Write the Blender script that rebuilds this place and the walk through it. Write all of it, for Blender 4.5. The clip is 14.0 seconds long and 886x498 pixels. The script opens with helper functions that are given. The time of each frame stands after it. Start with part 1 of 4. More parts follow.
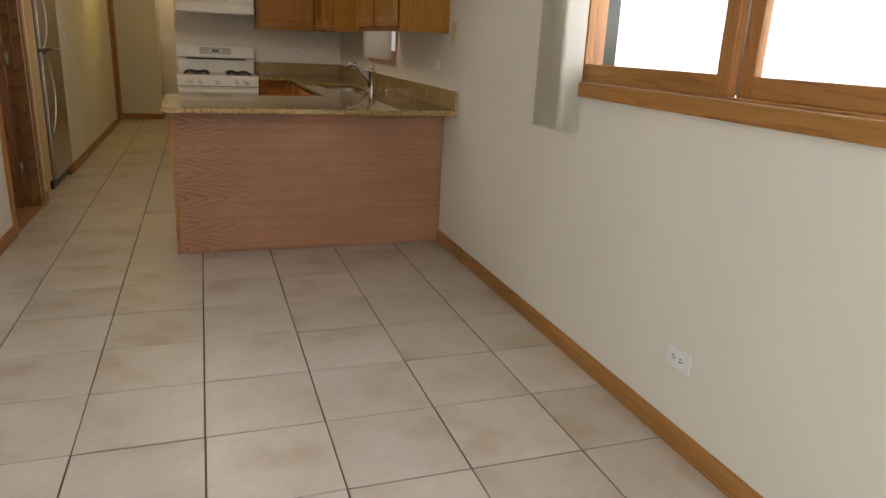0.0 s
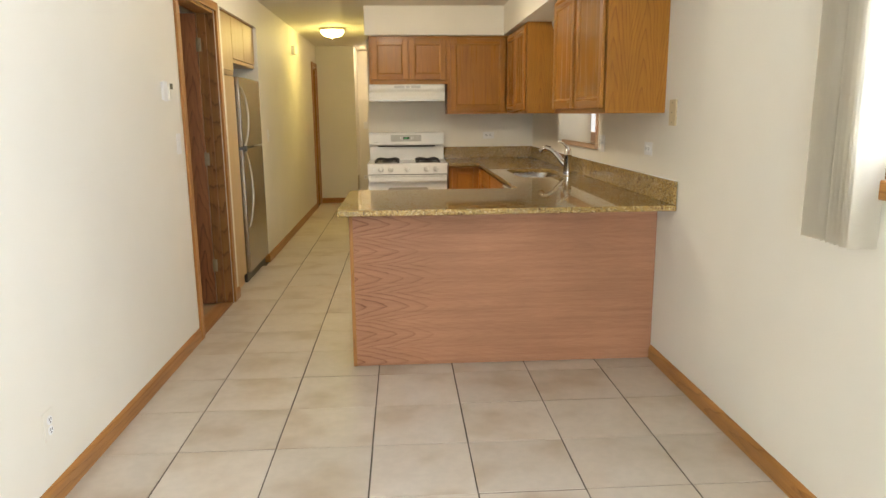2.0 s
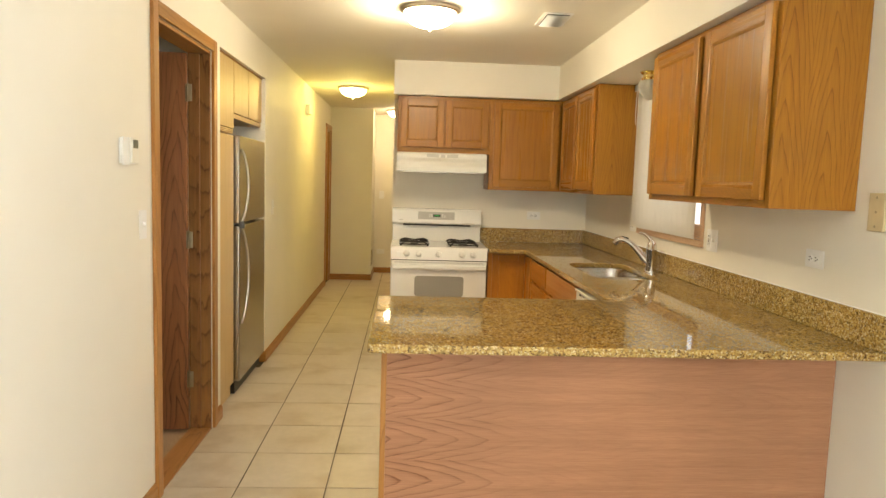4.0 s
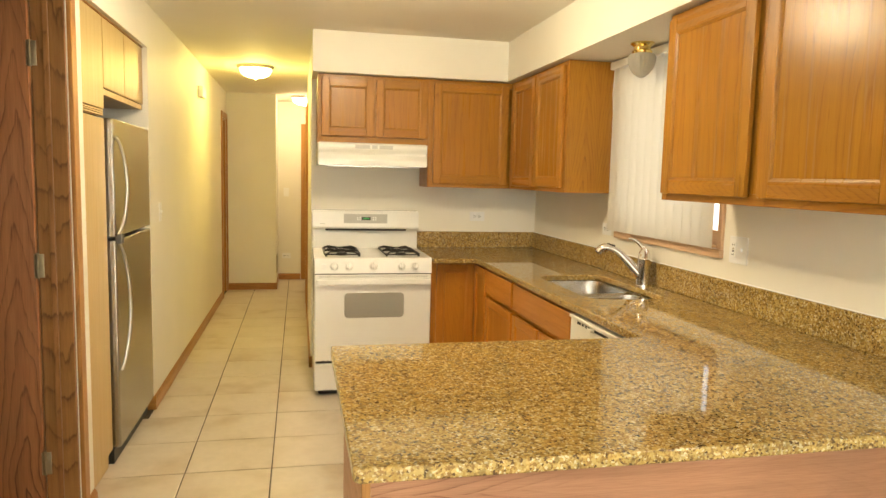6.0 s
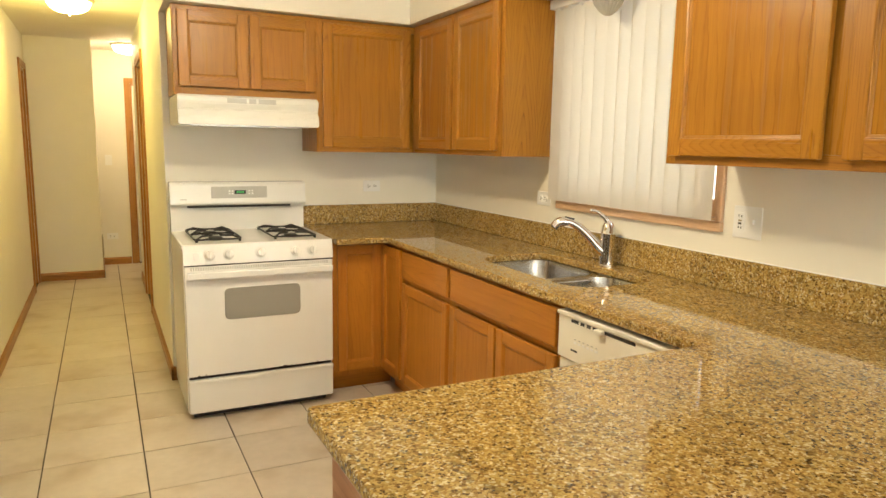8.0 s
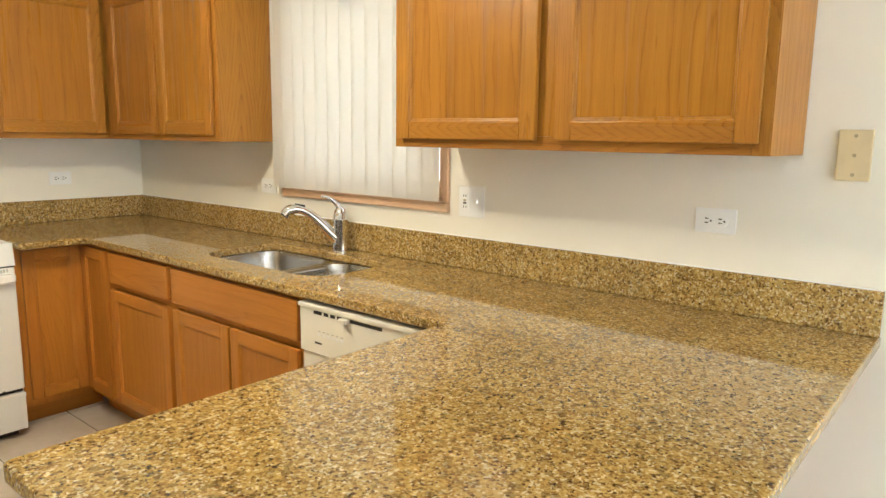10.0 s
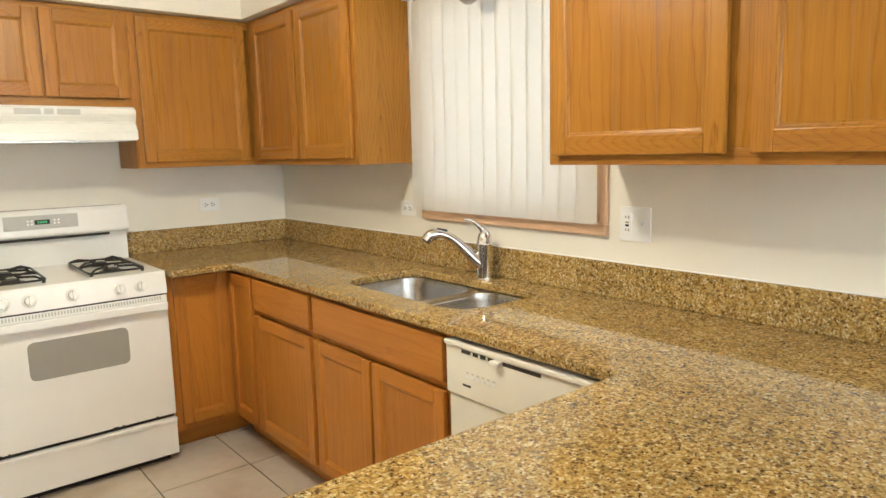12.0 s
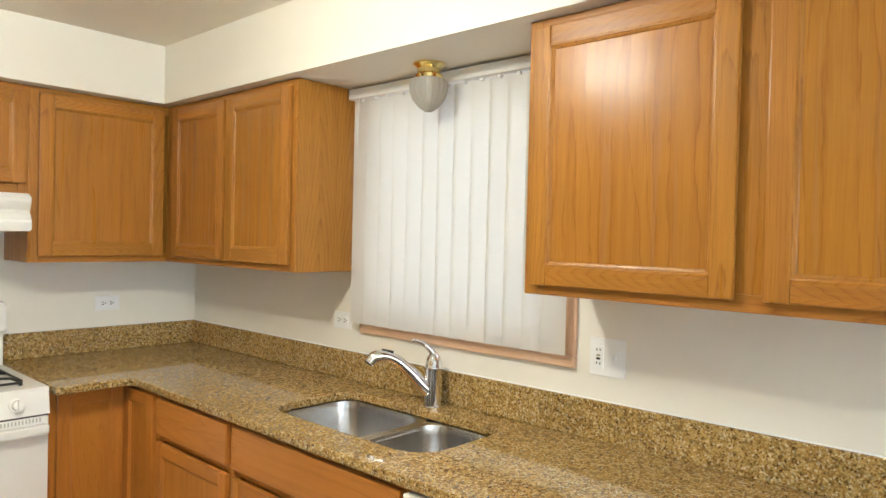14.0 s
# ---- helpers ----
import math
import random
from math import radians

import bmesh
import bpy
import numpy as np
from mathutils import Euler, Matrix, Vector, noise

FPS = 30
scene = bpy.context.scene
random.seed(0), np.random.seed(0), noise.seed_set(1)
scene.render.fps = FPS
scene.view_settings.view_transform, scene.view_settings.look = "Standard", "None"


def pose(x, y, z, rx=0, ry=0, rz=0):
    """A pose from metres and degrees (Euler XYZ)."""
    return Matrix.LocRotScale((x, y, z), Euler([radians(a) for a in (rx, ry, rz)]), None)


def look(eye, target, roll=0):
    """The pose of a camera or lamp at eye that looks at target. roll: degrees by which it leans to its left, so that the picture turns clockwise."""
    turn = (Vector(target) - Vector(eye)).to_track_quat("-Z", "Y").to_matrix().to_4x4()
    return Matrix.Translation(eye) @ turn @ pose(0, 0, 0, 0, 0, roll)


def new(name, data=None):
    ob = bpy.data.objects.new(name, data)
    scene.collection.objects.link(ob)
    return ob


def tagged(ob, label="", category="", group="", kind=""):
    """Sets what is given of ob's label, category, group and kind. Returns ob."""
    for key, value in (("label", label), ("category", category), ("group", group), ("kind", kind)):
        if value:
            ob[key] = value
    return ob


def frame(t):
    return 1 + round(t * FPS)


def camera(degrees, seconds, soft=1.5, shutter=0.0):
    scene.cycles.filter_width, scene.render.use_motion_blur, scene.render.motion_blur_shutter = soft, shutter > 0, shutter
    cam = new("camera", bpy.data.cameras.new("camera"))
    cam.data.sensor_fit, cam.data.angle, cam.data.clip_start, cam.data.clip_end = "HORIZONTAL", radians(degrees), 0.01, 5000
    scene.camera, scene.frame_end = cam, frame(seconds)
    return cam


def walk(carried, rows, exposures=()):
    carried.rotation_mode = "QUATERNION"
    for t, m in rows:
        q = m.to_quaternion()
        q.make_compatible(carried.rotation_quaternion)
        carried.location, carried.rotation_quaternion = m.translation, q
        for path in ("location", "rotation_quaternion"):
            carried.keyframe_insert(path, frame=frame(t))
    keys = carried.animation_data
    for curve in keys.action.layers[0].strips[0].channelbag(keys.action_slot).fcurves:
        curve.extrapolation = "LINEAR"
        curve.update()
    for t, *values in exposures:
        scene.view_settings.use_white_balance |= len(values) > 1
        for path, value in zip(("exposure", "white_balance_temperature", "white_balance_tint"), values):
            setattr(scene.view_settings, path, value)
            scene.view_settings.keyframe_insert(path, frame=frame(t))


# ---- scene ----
cam = camera(66.2, 14.0)
PATH = [
    (0, (0.655, 1.654, 1.314), (1.298, 3.458, 0.737), 2.7),
    (0.5, (0.745, 1.642, 1.265), (1.131, 3.441, 0.48), 3.2),
    (1, (0.762, 1.78, 1.286), (0.985, 3.581, 0.446), 1.4),
    (1.5, (0.761, 2.045, 1.34), (0.978, 3.932, 0.713), 1.8),
    (2, (0.748, 2.324, 1.389), (0.864, 4.282, 0.997), -0.5),
    (2.2, (0.784, 2.452, 1.392), (0.82, 4.425, 1.07), -0.5),
    (2.5, (0.766, 2.648, 1.423), (0.677, 4.63, 1.17), 0.2),
    (3, (0.693, 2.924, 1.431), (0.597, 4.912, 1.239), 2.2),
    (3.5, (0.589, 3.222, 1.443), (0.656, 5.212, 1.253), 2.0),
    (3.7, (0.566, 3.362, 1.443), (0.65, 5.351, 1.246), 1.9),
    (5.8, (0.333, 4.416, 1.459), (0.743, 6.363, 1.26), 1.2),
    (6, (0.319, 4.501, 1.452), (0.735, 6.446, 1.242), 1.4),
    (6.5, (0.196, 4.726, 1.455), (0.702, 6.649, 1.24), 1.9),
    (6.8, (0.143, 4.829, 1.463), (0.802, 6.703, 1.233), 0.9),
    (7, (0.151, 4.931, 1.44), (0.884, 6.775, 1.188), 0.9),
    (7.5, (0.144, 5.17, 1.434), (1.001, 6.957, 1.169), 0.6),
    (8, (0.085, 5.367, 1.428), (0.971, 7.135, 1.127), 1.0),
    (8.5, (0.044, 5.495, 1.447), (1.114, 7.155, 1.136), -0.0),
    (9, (0.087, 5.483, 1.437), (1.538, 6.823, 1.121), 0.5),
    (9.2, (0.072, 5.464, 1.425), (1.593, 6.723, 1.1), 0.9),
    (11.3, (0.211, 5.628, 1.411), (1.69, 6.934, 1.084), -0.9),
    (11.5, (0.223, 5.66, 1.415), (1.63, 7.047, 1.106), -1.1),
    (12, (0.227, 5.713, 1.431), (1.48, 7.246, 1.145), -1.4),
    (12.5, (0.295, 5.746, 1.496), (1.43, 7.378, 1.281), -1.6),
    (12.8, (0.326, 5.74, 1.509), (1.508, 7.349, 1.391), -0.4),
    (13, (0.358, 5.751, 1.498), (1.637, 7.287, 1.43), 0.2),
    (13.3, (0.34, 5.788, 1.523), (1.787, 7.168, 1.482), 1.1),
    (13.5, (0.338, 5.835, 1.529), (1.865, 7.126, 1.512), 1.5),
    (14, (0.258, 6.029, 1.531), (1.74, 7.372, 1.497), 1.4),
]
EXPOSURES = [(0.0, -1.78, 6400, 18), (0.5, -1.28, 6300, 17), (1.0, -1.17, 6300, 18), (1.5, -0.86, 6150, 15), (2.5, -0.54, 6350, 12), (3.5, -0.40, 6700, 11), (6.0, 0.06, 7050, 9), (7.5, 0.06, 6850, 9), (9.0, 0.16, 6050, 9), (11.5, 0.18, 5650, 10), (12.5, 0.18, 5500, 10), (14.0, 0.14, 5250, 10)]
walk(cam, [(t, look(eye, target, roll)) for t, eye, target, roll in PATH], EXPOSURES)

# ---- plan, in metres ----
LEFT, RIGHT, BACK, REAR = -0.54, 2.15, 9.614, -3.4      # inner faces of the main walls
CEIL = 2.41
HALL_R, HALL_END, FAR = 0.41, 13.2, 14.02               # hall's side wall, its end, the entry wall
TOP = 0.916                                             # worktop
SOFFIT, SOF_X, SOF_Y, SOF_END = 2.137, 1.77, 9.222, 5.90
SIDE = (-2.90, -0.50, 0.60, 2.20)                         # added window, unseen, beside the walk's start: y, y, z, z
UP_Z = 1.38                                             # underside of the wall cabinets

# ---- world and lights ----
world = bpy.data.worlds.new("sky_world")
scene.world = world
world.use_nodes = True
wn = world.node_tree
sky = wn.nodes.new("ShaderNodeTexSky")
sky.sky_type, sky.sun_disc = "NISHITA", False
sky.sun_elevation, sky.sun_rotation = radians(40), radians(200)
wn.nodes["Background"].inputs["Strength"].default_value = 0.10
wn.links.new(sky.outputs[0], wn.nodes["Background"].inputs["Color"])

KITCHEN_GLOW, HALL_GLOW, ENTRY_GLOW = 68.0, 36.0, 50.0
KITCHEN_BULB, HALL_BULB = 33.0, 11.0
DAY_W, KDAY_W, SIDE_W = 90.0, 5.0, 380.0


def window_lamp(name, at, towards, w, h, watts, col=(0.84, 0.92, 1.0)):
    """Daylight that enters through a window's opening."""
    lamp = bpy.data.lights.new(name, "AREA")
    lamp.shape, lamp.size, lamp.size_y = "RECTANGLE", w, h
    lamp.energy, lamp.color = watts, col
    ob = new(name, lamp)
    ob.matrix_world = look(at, Vector(at) + Vector(towards))
    return ob


window_lamp("living_window_daylight", (RIGHT + 0.20, 3.33, 1.65), (-1, 0, 0), 1.94, 0.90, DAY_W)
window_lamp("kitchen_window_daylight", (RIGHT + 0.20, 7.69, 1.635), (-1, 0, 0), 0.98, 0.93, KDAY_W, (1.0, 0.97, 0.92))
# Added lamp in an unseen window, to brighten the right-hand wall
window_lamp("added_side_daylight", (LEFT - 0.18, SIDE[0] + 1.2, 1.40), (1, 0, 0), 2.40, 1.60, SIDE_W)


def ceiling_bulb(name, at, watts, col):
    """A point lamp added just under a ceiling light's bowl, for the bulb inside."""
    lamp = bpy.data.lights.new(name, "POINT")
    lamp.energy, lamp.color, lamp.shadow_soft_size = watts, col, 0.035
    new(name, lamp).location = at


ceiling_bulb("kitchen_bulb", (0.640, 7.52, CEIL - 0.15), KITCHEN_BULB, (1.0, 0.86, 0.60))
ceiling_bulb("hall_bulb", (-0.065, 11.02, CEIL - 0.15), HALL_BULB, (1.0, 0.79, 0.24))


# ---- materials ----
class Nodes:
    """Small helper to write node trees."""

    def __init__(self, name):
        self.mat = bpy.data.materials.new(name)
        self.mat.use_nodes = True
        self.t = self.mat.node_tree
        self.bsdf = self.t.nodes["Principled BSDF"]

    def add(self, kind, **values):
        node = self.t.nodes.new(kind)
        for key, value in values.items():
            key = key.replace("_", " ")
            node.inputs[key.title() if key.title() in node.inputs else key].default_value = value
        return node

    def link(self, a, b):
        self.t.links.new(a, b)

    def coords(self, scale=(1, 1, 1), spread=0.0, rot=(0, 0, 0)):
        tc = self.t.nodes.new("ShaderNodeTexCoord")
        out = tc.outputs["Object"]
        if spread:
            info = self.t.nodes.new("ShaderNodeObjectInfo")
            mul = self.t.nodes.new("ShaderNodeVectorMath")
            mul.operation = "MULTIPLY_ADD"
            mul.inputs[1].default_value = (spread, spread * 1.7, spread * 2.9)
            self.link(info.outputs["Random"], mul.inputs[0])
            self.link(out, mul.inputs[2])
            out = mul.outputs[0]
        m = self.t.nodes.new("ShaderNodeMapping")
        m.inputs["Scale"].default_value = scale
        m.inputs["Rotation"].default_value = rot
        self.link(out, m.inputs["Vector"])
        return m.outputs[0]

    def noise(self, vec, scale, detail=3.0, rough=0.55, distort=0.0):
        n = self.add("ShaderNodeTexNoise", Scale=scale, Detail=detail, Roughness=rough, Distortion=distort)
        self.link(vec, n.inputs["Vector"])
        return n.outputs["Fac"]

    def ramp(self, fac, stops, mode="LINEAR"):
        r = self.t.nodes.new("ShaderNodeValToRGB")
        r.color_ramp.interpolation = mode
        while len(r.color_ramp.elements) < len(stops):
            r.color_ramp.elements.new(0.5)
        for e, (p, c) in zip(r.color_ramp.elements, stops):
            e.position, e.color = p, (*c, 1) if len(c) == 3 else c
        self.link(fac, r.inputs[0])
        return r.outputs["Color"]

    def mix(self, fac, a, b, mode="MIX"):
        m = self.t.nodes.new("ShaderNodeMix")
        m.data_type, m.blend_type = "RGBA", mode
        for value, sock in ((fac, m.inputs[0]), (a, m.inputs[6]), (b, m.inputs[7])):
            if isinstance(value, (int, float)):
                sock.default_value = value
            elif isinstance(value, tuple):
                sock.default_value = (*value, 1)
            else:
                self.link(value, sock)
        return m.outputs[2]

    def bump(self, height, strength, distance=0.002):
        b = self.add("ShaderNodeBump", Strength=strength, Distance=distance)
        self.link(height, b.inputs["Height"])
        self.link(b.outputs[0], self.bsdf.inputs["Normal"])

    def done(self, color=None, rough=0.5, metal=0.0, **more):
        i = self.bsdf.inputs
        if color is not None:
            if isinstance(color, tuple):
                i["Base Color"].default_value = (*color, 1)
            else:
                self.link(color, i["Base Color"])
        if isinstance(rough, (int, float)):
            i["Roughness"].default_value = rough
        else:
            self.link(rough, i["Roughness"])
        i["Metallic"].default_value = metal
        for key, value in more.items():
            i[key.replace("_", " ")].default_value = value
        return self.mat


def g(v):
    return (v, v, v)


def wood(name, light, dark, axis, rough=0.32, lines=22.0, contrast=0.70, leaf=None, pores=0.5, wide=4.5, gloss=0.26, fade=None):
    """Flat-sawn oak along one axis. leaf: (axis across, leaf's width, lines from heart to edge, arches a metre) gives nested arches.
    fade: (axis, from, to) over which the figure grows quiet."""
    m = Nodes(name)
    long = "xyz".index(axis)
    v = m.coords((1, 1, 1), 1.7)

    def stretched(across, along):
        mp = m.t.nodes.new("ShaderNodeMapping")
        sc = [across] * 3
        sc[long] = along
        mp.inputs["Scale"].default_value = sc
        m.link(v, mp.inputs["Vector"])
        return mp.outputs[0]

    def calc(op, a, value=None):
        n = m.t.nodes.new("ShaderNodeMath")
        n.operation = op
        m.link(a, n.inputs[0])
        if isinstance(value, (int, float)):
            n.inputs[1].default_value = value
        elif value is not None:
            m.link(value, n.inputs[1])
        return n.outputs[0]

    field = m.noise(stretched(wide, wide * 0.085), 1.0, 1.2, 0.4)
    wob = m.noise(stretched(wide * 7, wide * 1.4), 1.0, 2.0)
    if leaf:
        sep = m.t.nodes.new("ShaderNodeSeparateXYZ")
        m.link(v, sep.inputs[0])
        across = calc("MULTIPLY", sep.outputs["xyz".index(leaf[0])], 1.0 / leaf[1])
        sway = calc("MULTIPLY", calc("SUBTRACT", m.noise(stretched(2.0, 2.2), 1.0, 1.0), 0.5), 0.5)
        across = calc("ADD", across, sway)
        number = calc("FLOOR", across)
        u = calc("MULTIPLY", calc("ABSOLUTE", calc("SUBTRACT", calc("FRACT", across), 0.5)), 2.0)
        total = calc("MULTIPLY", calc("POWER", u, 1.35), leaf[2])
        total = calc("ADD", total, calc("MULTIPLY", sep.outputs[long], leaf[3]))
        total = calc("ADD", total, calc("MULTIPLY", number, 0.37))
        total = calc("ADD", total, calc("MULTIPLY", field, 2.2))
        total = calc("ADD", total, calc("MULTIPLY", wob, 0.75))
    else:
        total = calc("MULTIPLY", calc("ADD", field, calc("MULTIPLY", wob, 0.04)), lines)
    ring = m.ramp(calc("FRACT", total), [(0.0, g(0.04)), (0.55, g(0.05)), (0.82, g(0.32)), (0.93, g(1.0)), (1.0, g(0.04))])
    if fade:
        sep = m.t.nodes.new("ShaderNodeSeparateXYZ")
        m.link(m.coords(), sep.inputs[0])
        ring = calc("MULTIPLY", ring, m.ramp(sep.outputs["xyz".index(fade[0])], [(fade[1], g(1.0)), (fade[2], g(0.10))]))
    pore = m.ramp(m.noise(stretched(420, 9), 1.0, 2.0), [(0.44, g(1.0)), (0.56, g(0.0))])
    streak = m.noise(stretched(38, 1.2), 1.0, 3.0)
    tone = m.ramp(m.noise(m.coords((1, 1, 1), 3.0), 1.6, 2.0), [(0.3, g(0.90)), (0.7, g(1.07))])
    patch = m.ramp(m.noise(stretched(7, 2.0), 1.0, 2.0), [(0.32, g(0.25)), (0.66, g(1.0))])
    col = m.mix(calc("MULTIPLY", calc("MULTIPLY", ring, contrast), patch), light, dark)
    col = m.mix(m.ramp(streak, [(0.40, g(0.0)), (0.75, g(0.32))]), col, dark)
    col = m.mix(calc("MULTIPLY", calc("MULTIPLY", pore, pores * 0.6), m.ramp(ring, [(0.0, g(0.3)), (0.8, g(1.0))])), col, tuple(c * 0.5 for c in dark))
    col = m.mix(1.0, col, tone, "MULTIPLY")
    info = m.t.nodes.new("ShaderNodeObjectInfo")
    col = m.mix(1.0, col, m.ramp(info.outputs["Random"], [(0.0, (1.0, 1.03, 0.94)), (0.5, (1.03, 1.02, 1.0)), (1.0, (0.98, 0.965, 1.06))]), "MULTIPLY")
    m.bump(pore, 0.08, 0.0005)
    rr = m.ramp(streak, [(0.3, g(rough - 0.05)), (0.75, g(rough + 0.06))])
    return m.done(col, rr, 0.0, Specular_IOR_Level=gloss)


OAK_L, OAK_D = (0.415, 0.182, 0.024), (0.190, 0.066, 0.009)
oak_z = wood("honey_oak_upright", OAK_L, OAK_D, "z", 0.31, 30.0, 0.42, None, 0.5, 6.0)
oak_x = wood("honey_oak_along_x", OAK_L, OAK_D, "x", 0.30, 17.0, 0.50, None, 0.5, 9.0)
oak_y = wood("honey_oak_along_y", OAK_L, OAK_D, "y", 0.30, 17.0, 0.50, None, 0.5, 9.0)
rail_x = wood("honey_oak_rail_x", OAK_L, OAK_D, "x", 0.28, 17.0, 0.50, ("z", 0.062, 1.6, 24.0), 0.5, 9.0)
rail_y = wood("honey_oak_rail_y", OAK_L, OAK_D, "y", 0.28, 17.0, 0.50, ("z", 0.062, 1.6, 24.0), 0.5, 9.0)
panel_y = wood("honey_oak_veneer_y", OAK_L, OAK_D, "z", 0.25, 27.0, 0.52, ("y", 0.150, 1.9, 0.9), 0.45, 4.5, 0.2)
panel_x = wood("honey_oak_veneer_x", OAK_L, OAK_D, "z", 0.30, 26.0, 0.22, ("x", 0.16, 1.8, 1.0), 0.35)
end_oak = wood("honey_oak_end_panel", OAK_L, OAK_D, "z", 0.34, 26.0, 0.80, ("x", 0.165, 4.2, 7.0), 0.6, 5.0)
BASE_L, BASE_D = (0.500, 0.203, 0.028), (0.310, 0.104, 0.013)
base_z = wood("reddish_oak_upright", BASE_L, BASE_D, "z", 0.33, 24.0, 0.30, None, 0.35, 6.0)
base_x = wood("reddish_oak_along_x", BASE_L, BASE_D, "x", 0.33, 14.0, 0.35, None, 0.35, 8.0)
base_y = wood("reddish_oak_along_y", BASE_L, BASE_D, "y", 0.33, 14.0, 0.35, None, 0.35, 8.0)
veneer_x = wood("faded_oak_veneer", (0.48, 0.250, 0.130), (0.205, 0.080, 0.034), "x", 0.42, 20.0, 1.0, ("z", 0.158, 2.8, 9.0), 0.7, 3.6, 0.2, ("x", 0.22, 0.50))
veneer_y = wood("faded_oak_veneer_side", (0.51, 0.255, 0.138), (0.28, 0.115, 0.055), "y", 0.42, 22.0, 0.62, ("z", 0.196, 3.0, 3.0), 0.4, 3.6)
pale_y = wood("pale_window_oak_y", (0.72, 0.49, 0.29), (0.54, 0.32, 0.17), "y", 0.4)
pale_z = wood("pale_window_oak_z", (0.72, 0.49, 0.29), (0.54, 0.32, 0.17), "z", 0.4)
TRIM_L, TRIM_D = (0.43, 0.205, 0.060), (0.21, 0.083, 0.022)
trim_x = wood("trim_oak_x", TRIM_L, TRIM_D, "x", 0.36)
trim_y = wood("trim_oak_y", TRIM_L, TRIM_D, "y", 0.36)
trim_z = wood("trim_oak_z", TRIM_L, TRIM_D, "z", 0.36)
DOOR_L, DOOR_D = (0.36, 0.150, 0.054), (0.10, 0.032, 0.011)
door_z = wood("dark_oak_door", DOOR_L, DOOR_D, "z", 0.36, 24.0, 0.95, ("x", 0.26, 5.0, 5.0), 0.7, 4.5)
jamb_z = wood("dark_oak_jamb", (0.33, 0.155, 0.055), (0.11, 0.040, 0.013), "z", 0.36, 24.0, 0.9, ("y", 0.10, 3.0, 6.0), 0.6, 5.0)
maple = wood("pale_maple_laminate", (0.60, 0.42, 0.21), (0.50, 0.32, 0.14), "z", 0.38, 14.0, 0.25, None, 0.12)


def paint(name, col, rough=0.55, peel=0.12):
    m = Nodes(name)
    v = m.coords()
    blot = m.ramp(m.noise(v, 1.3, 3.0), [(0.3, tuple(c * 0.96 for c in col)), (0.7, tuple(min(1, c * 1.02) for c in col))])
    m.bump(m.noise(v, 190.0, 2.0), peel, 0.0008)
    return m.done(blot, rough)


wall_paint = paint("cream_wall_paint", (0.835, 0.80, 0.70))
ceil_paint = paint("ceiling_paint", (0.85, 0.81, 0.71), 0.7, 0.25)
white_paint = paint("white_door_paint", (0.78, 0.76, 0.70), 0.4, 0.05)


def granite(name):
    m = Nodes(name)
    v = m.coords()
    wob = m.add("ShaderNodeTexNoise", Scale=260.0, Detail=2.0)
    m.link(v, wob.inputs["Vector"])
    add = m.t.nodes.new("ShaderNodeVectorMath")
    add.operation = "MULTIPLY_ADD"
    add.inputs[1].default_value = (0.006, 0.006, 0.006)
    m.link(wob.outputs["Color"], add.inputs[0])
    m.link(v, add.inputs[2])

    def cells(scale, channel):
        vor = m.add("ShaderNodeTexVoronoi", Scale=scale, Randomness=1.0)
        m.link(add.outputs[0], vor.inputs["Vector"])
        sep = m.t.nodes.new("ShaderNodeSeparateColor")
        m.link(vor.outputs["Color"], sep.inputs[0])
        return sep.outputs[channel]

    speck = m.ramp(cells(215.0, 0), [(0.0, (0.105, 0.058, 0.020)), (0.08, (0.265, 0.150, 0.043)), (0.28, (0.385, 0.240, 0.066)),
                                     (0.55, (0.470, 0.322, 0.106)), (0.87, (0.61, 0.49, 0.27))], "CONSTANT")
    grain = m.ramp(cells(95.0, 1), [(0.0, g(0.64)), (0.14, g(0.93)), (0.5, g(1.05)), (0.85, g(1.18))], "CONSTANT")
    col = m.mix(1.0, speck, grain, "MULTIPLY")
    drift = m.ramp(m.noise(v, 6.0, 3.0), [(0.3, g(0.86)), (0.7, g(1.02))])
    col = m.mix(1.0, col, drift, "MULTIPLY")
    return m.done(col, m.ramp(m.noise(v, 14.0, 3.0), [(0.3, g(0.025)), (0.7, g(0.06))]), 0.0, Specular_IOR_Level=0.47)


stone = granite("polished_brown_granite")


def tile_mat():
    m = Nodes("beige_ceramic_tile")
    v = m.coords((1, 1, 1), 9.0)
    cloud = m.ramp(m.noise(v, 3.4, 2.0, 0.5, 0.0), [(0.26, (0.475, 0.38, 0.275)), (0.45, (0.58, 0.505, 0.415)), (0.75, (0.63, 0.565, 0.485))])
    fine = m.ramp(m.noise(v, 26.0, 2.0, 0.5, 0.0), [(0.35, g(0.965)), (0.65, g(1.02))])
    col = m.mix(1.0, cloud, fine, "MULTIPLY")
    info = m.t.nodes.new("ShaderNodeObjectInfo")
    col = m.mix(1.0, col, m.ramp(info.outputs["Random"], [(0.0, g(0.94)), (1.0, g(1.04))]), "MULTIPLY")
    return m.done(col, 0.33)


tile = tile_mat()


def plain(name, col, rough=0.4, metal=0.0, vary=0.06, scale=30.0, **more):
    m = Nodes(name)
    n = m.noise(m.coords(), scale, 3.0)
    c = m.ramp(n, [(0.3, tuple(x * (1 - vary) for x in col)), (0.7, tuple(min(1, x * (1 + vary)) for x in col))])
    return m.done(c, rough, metal, **more)


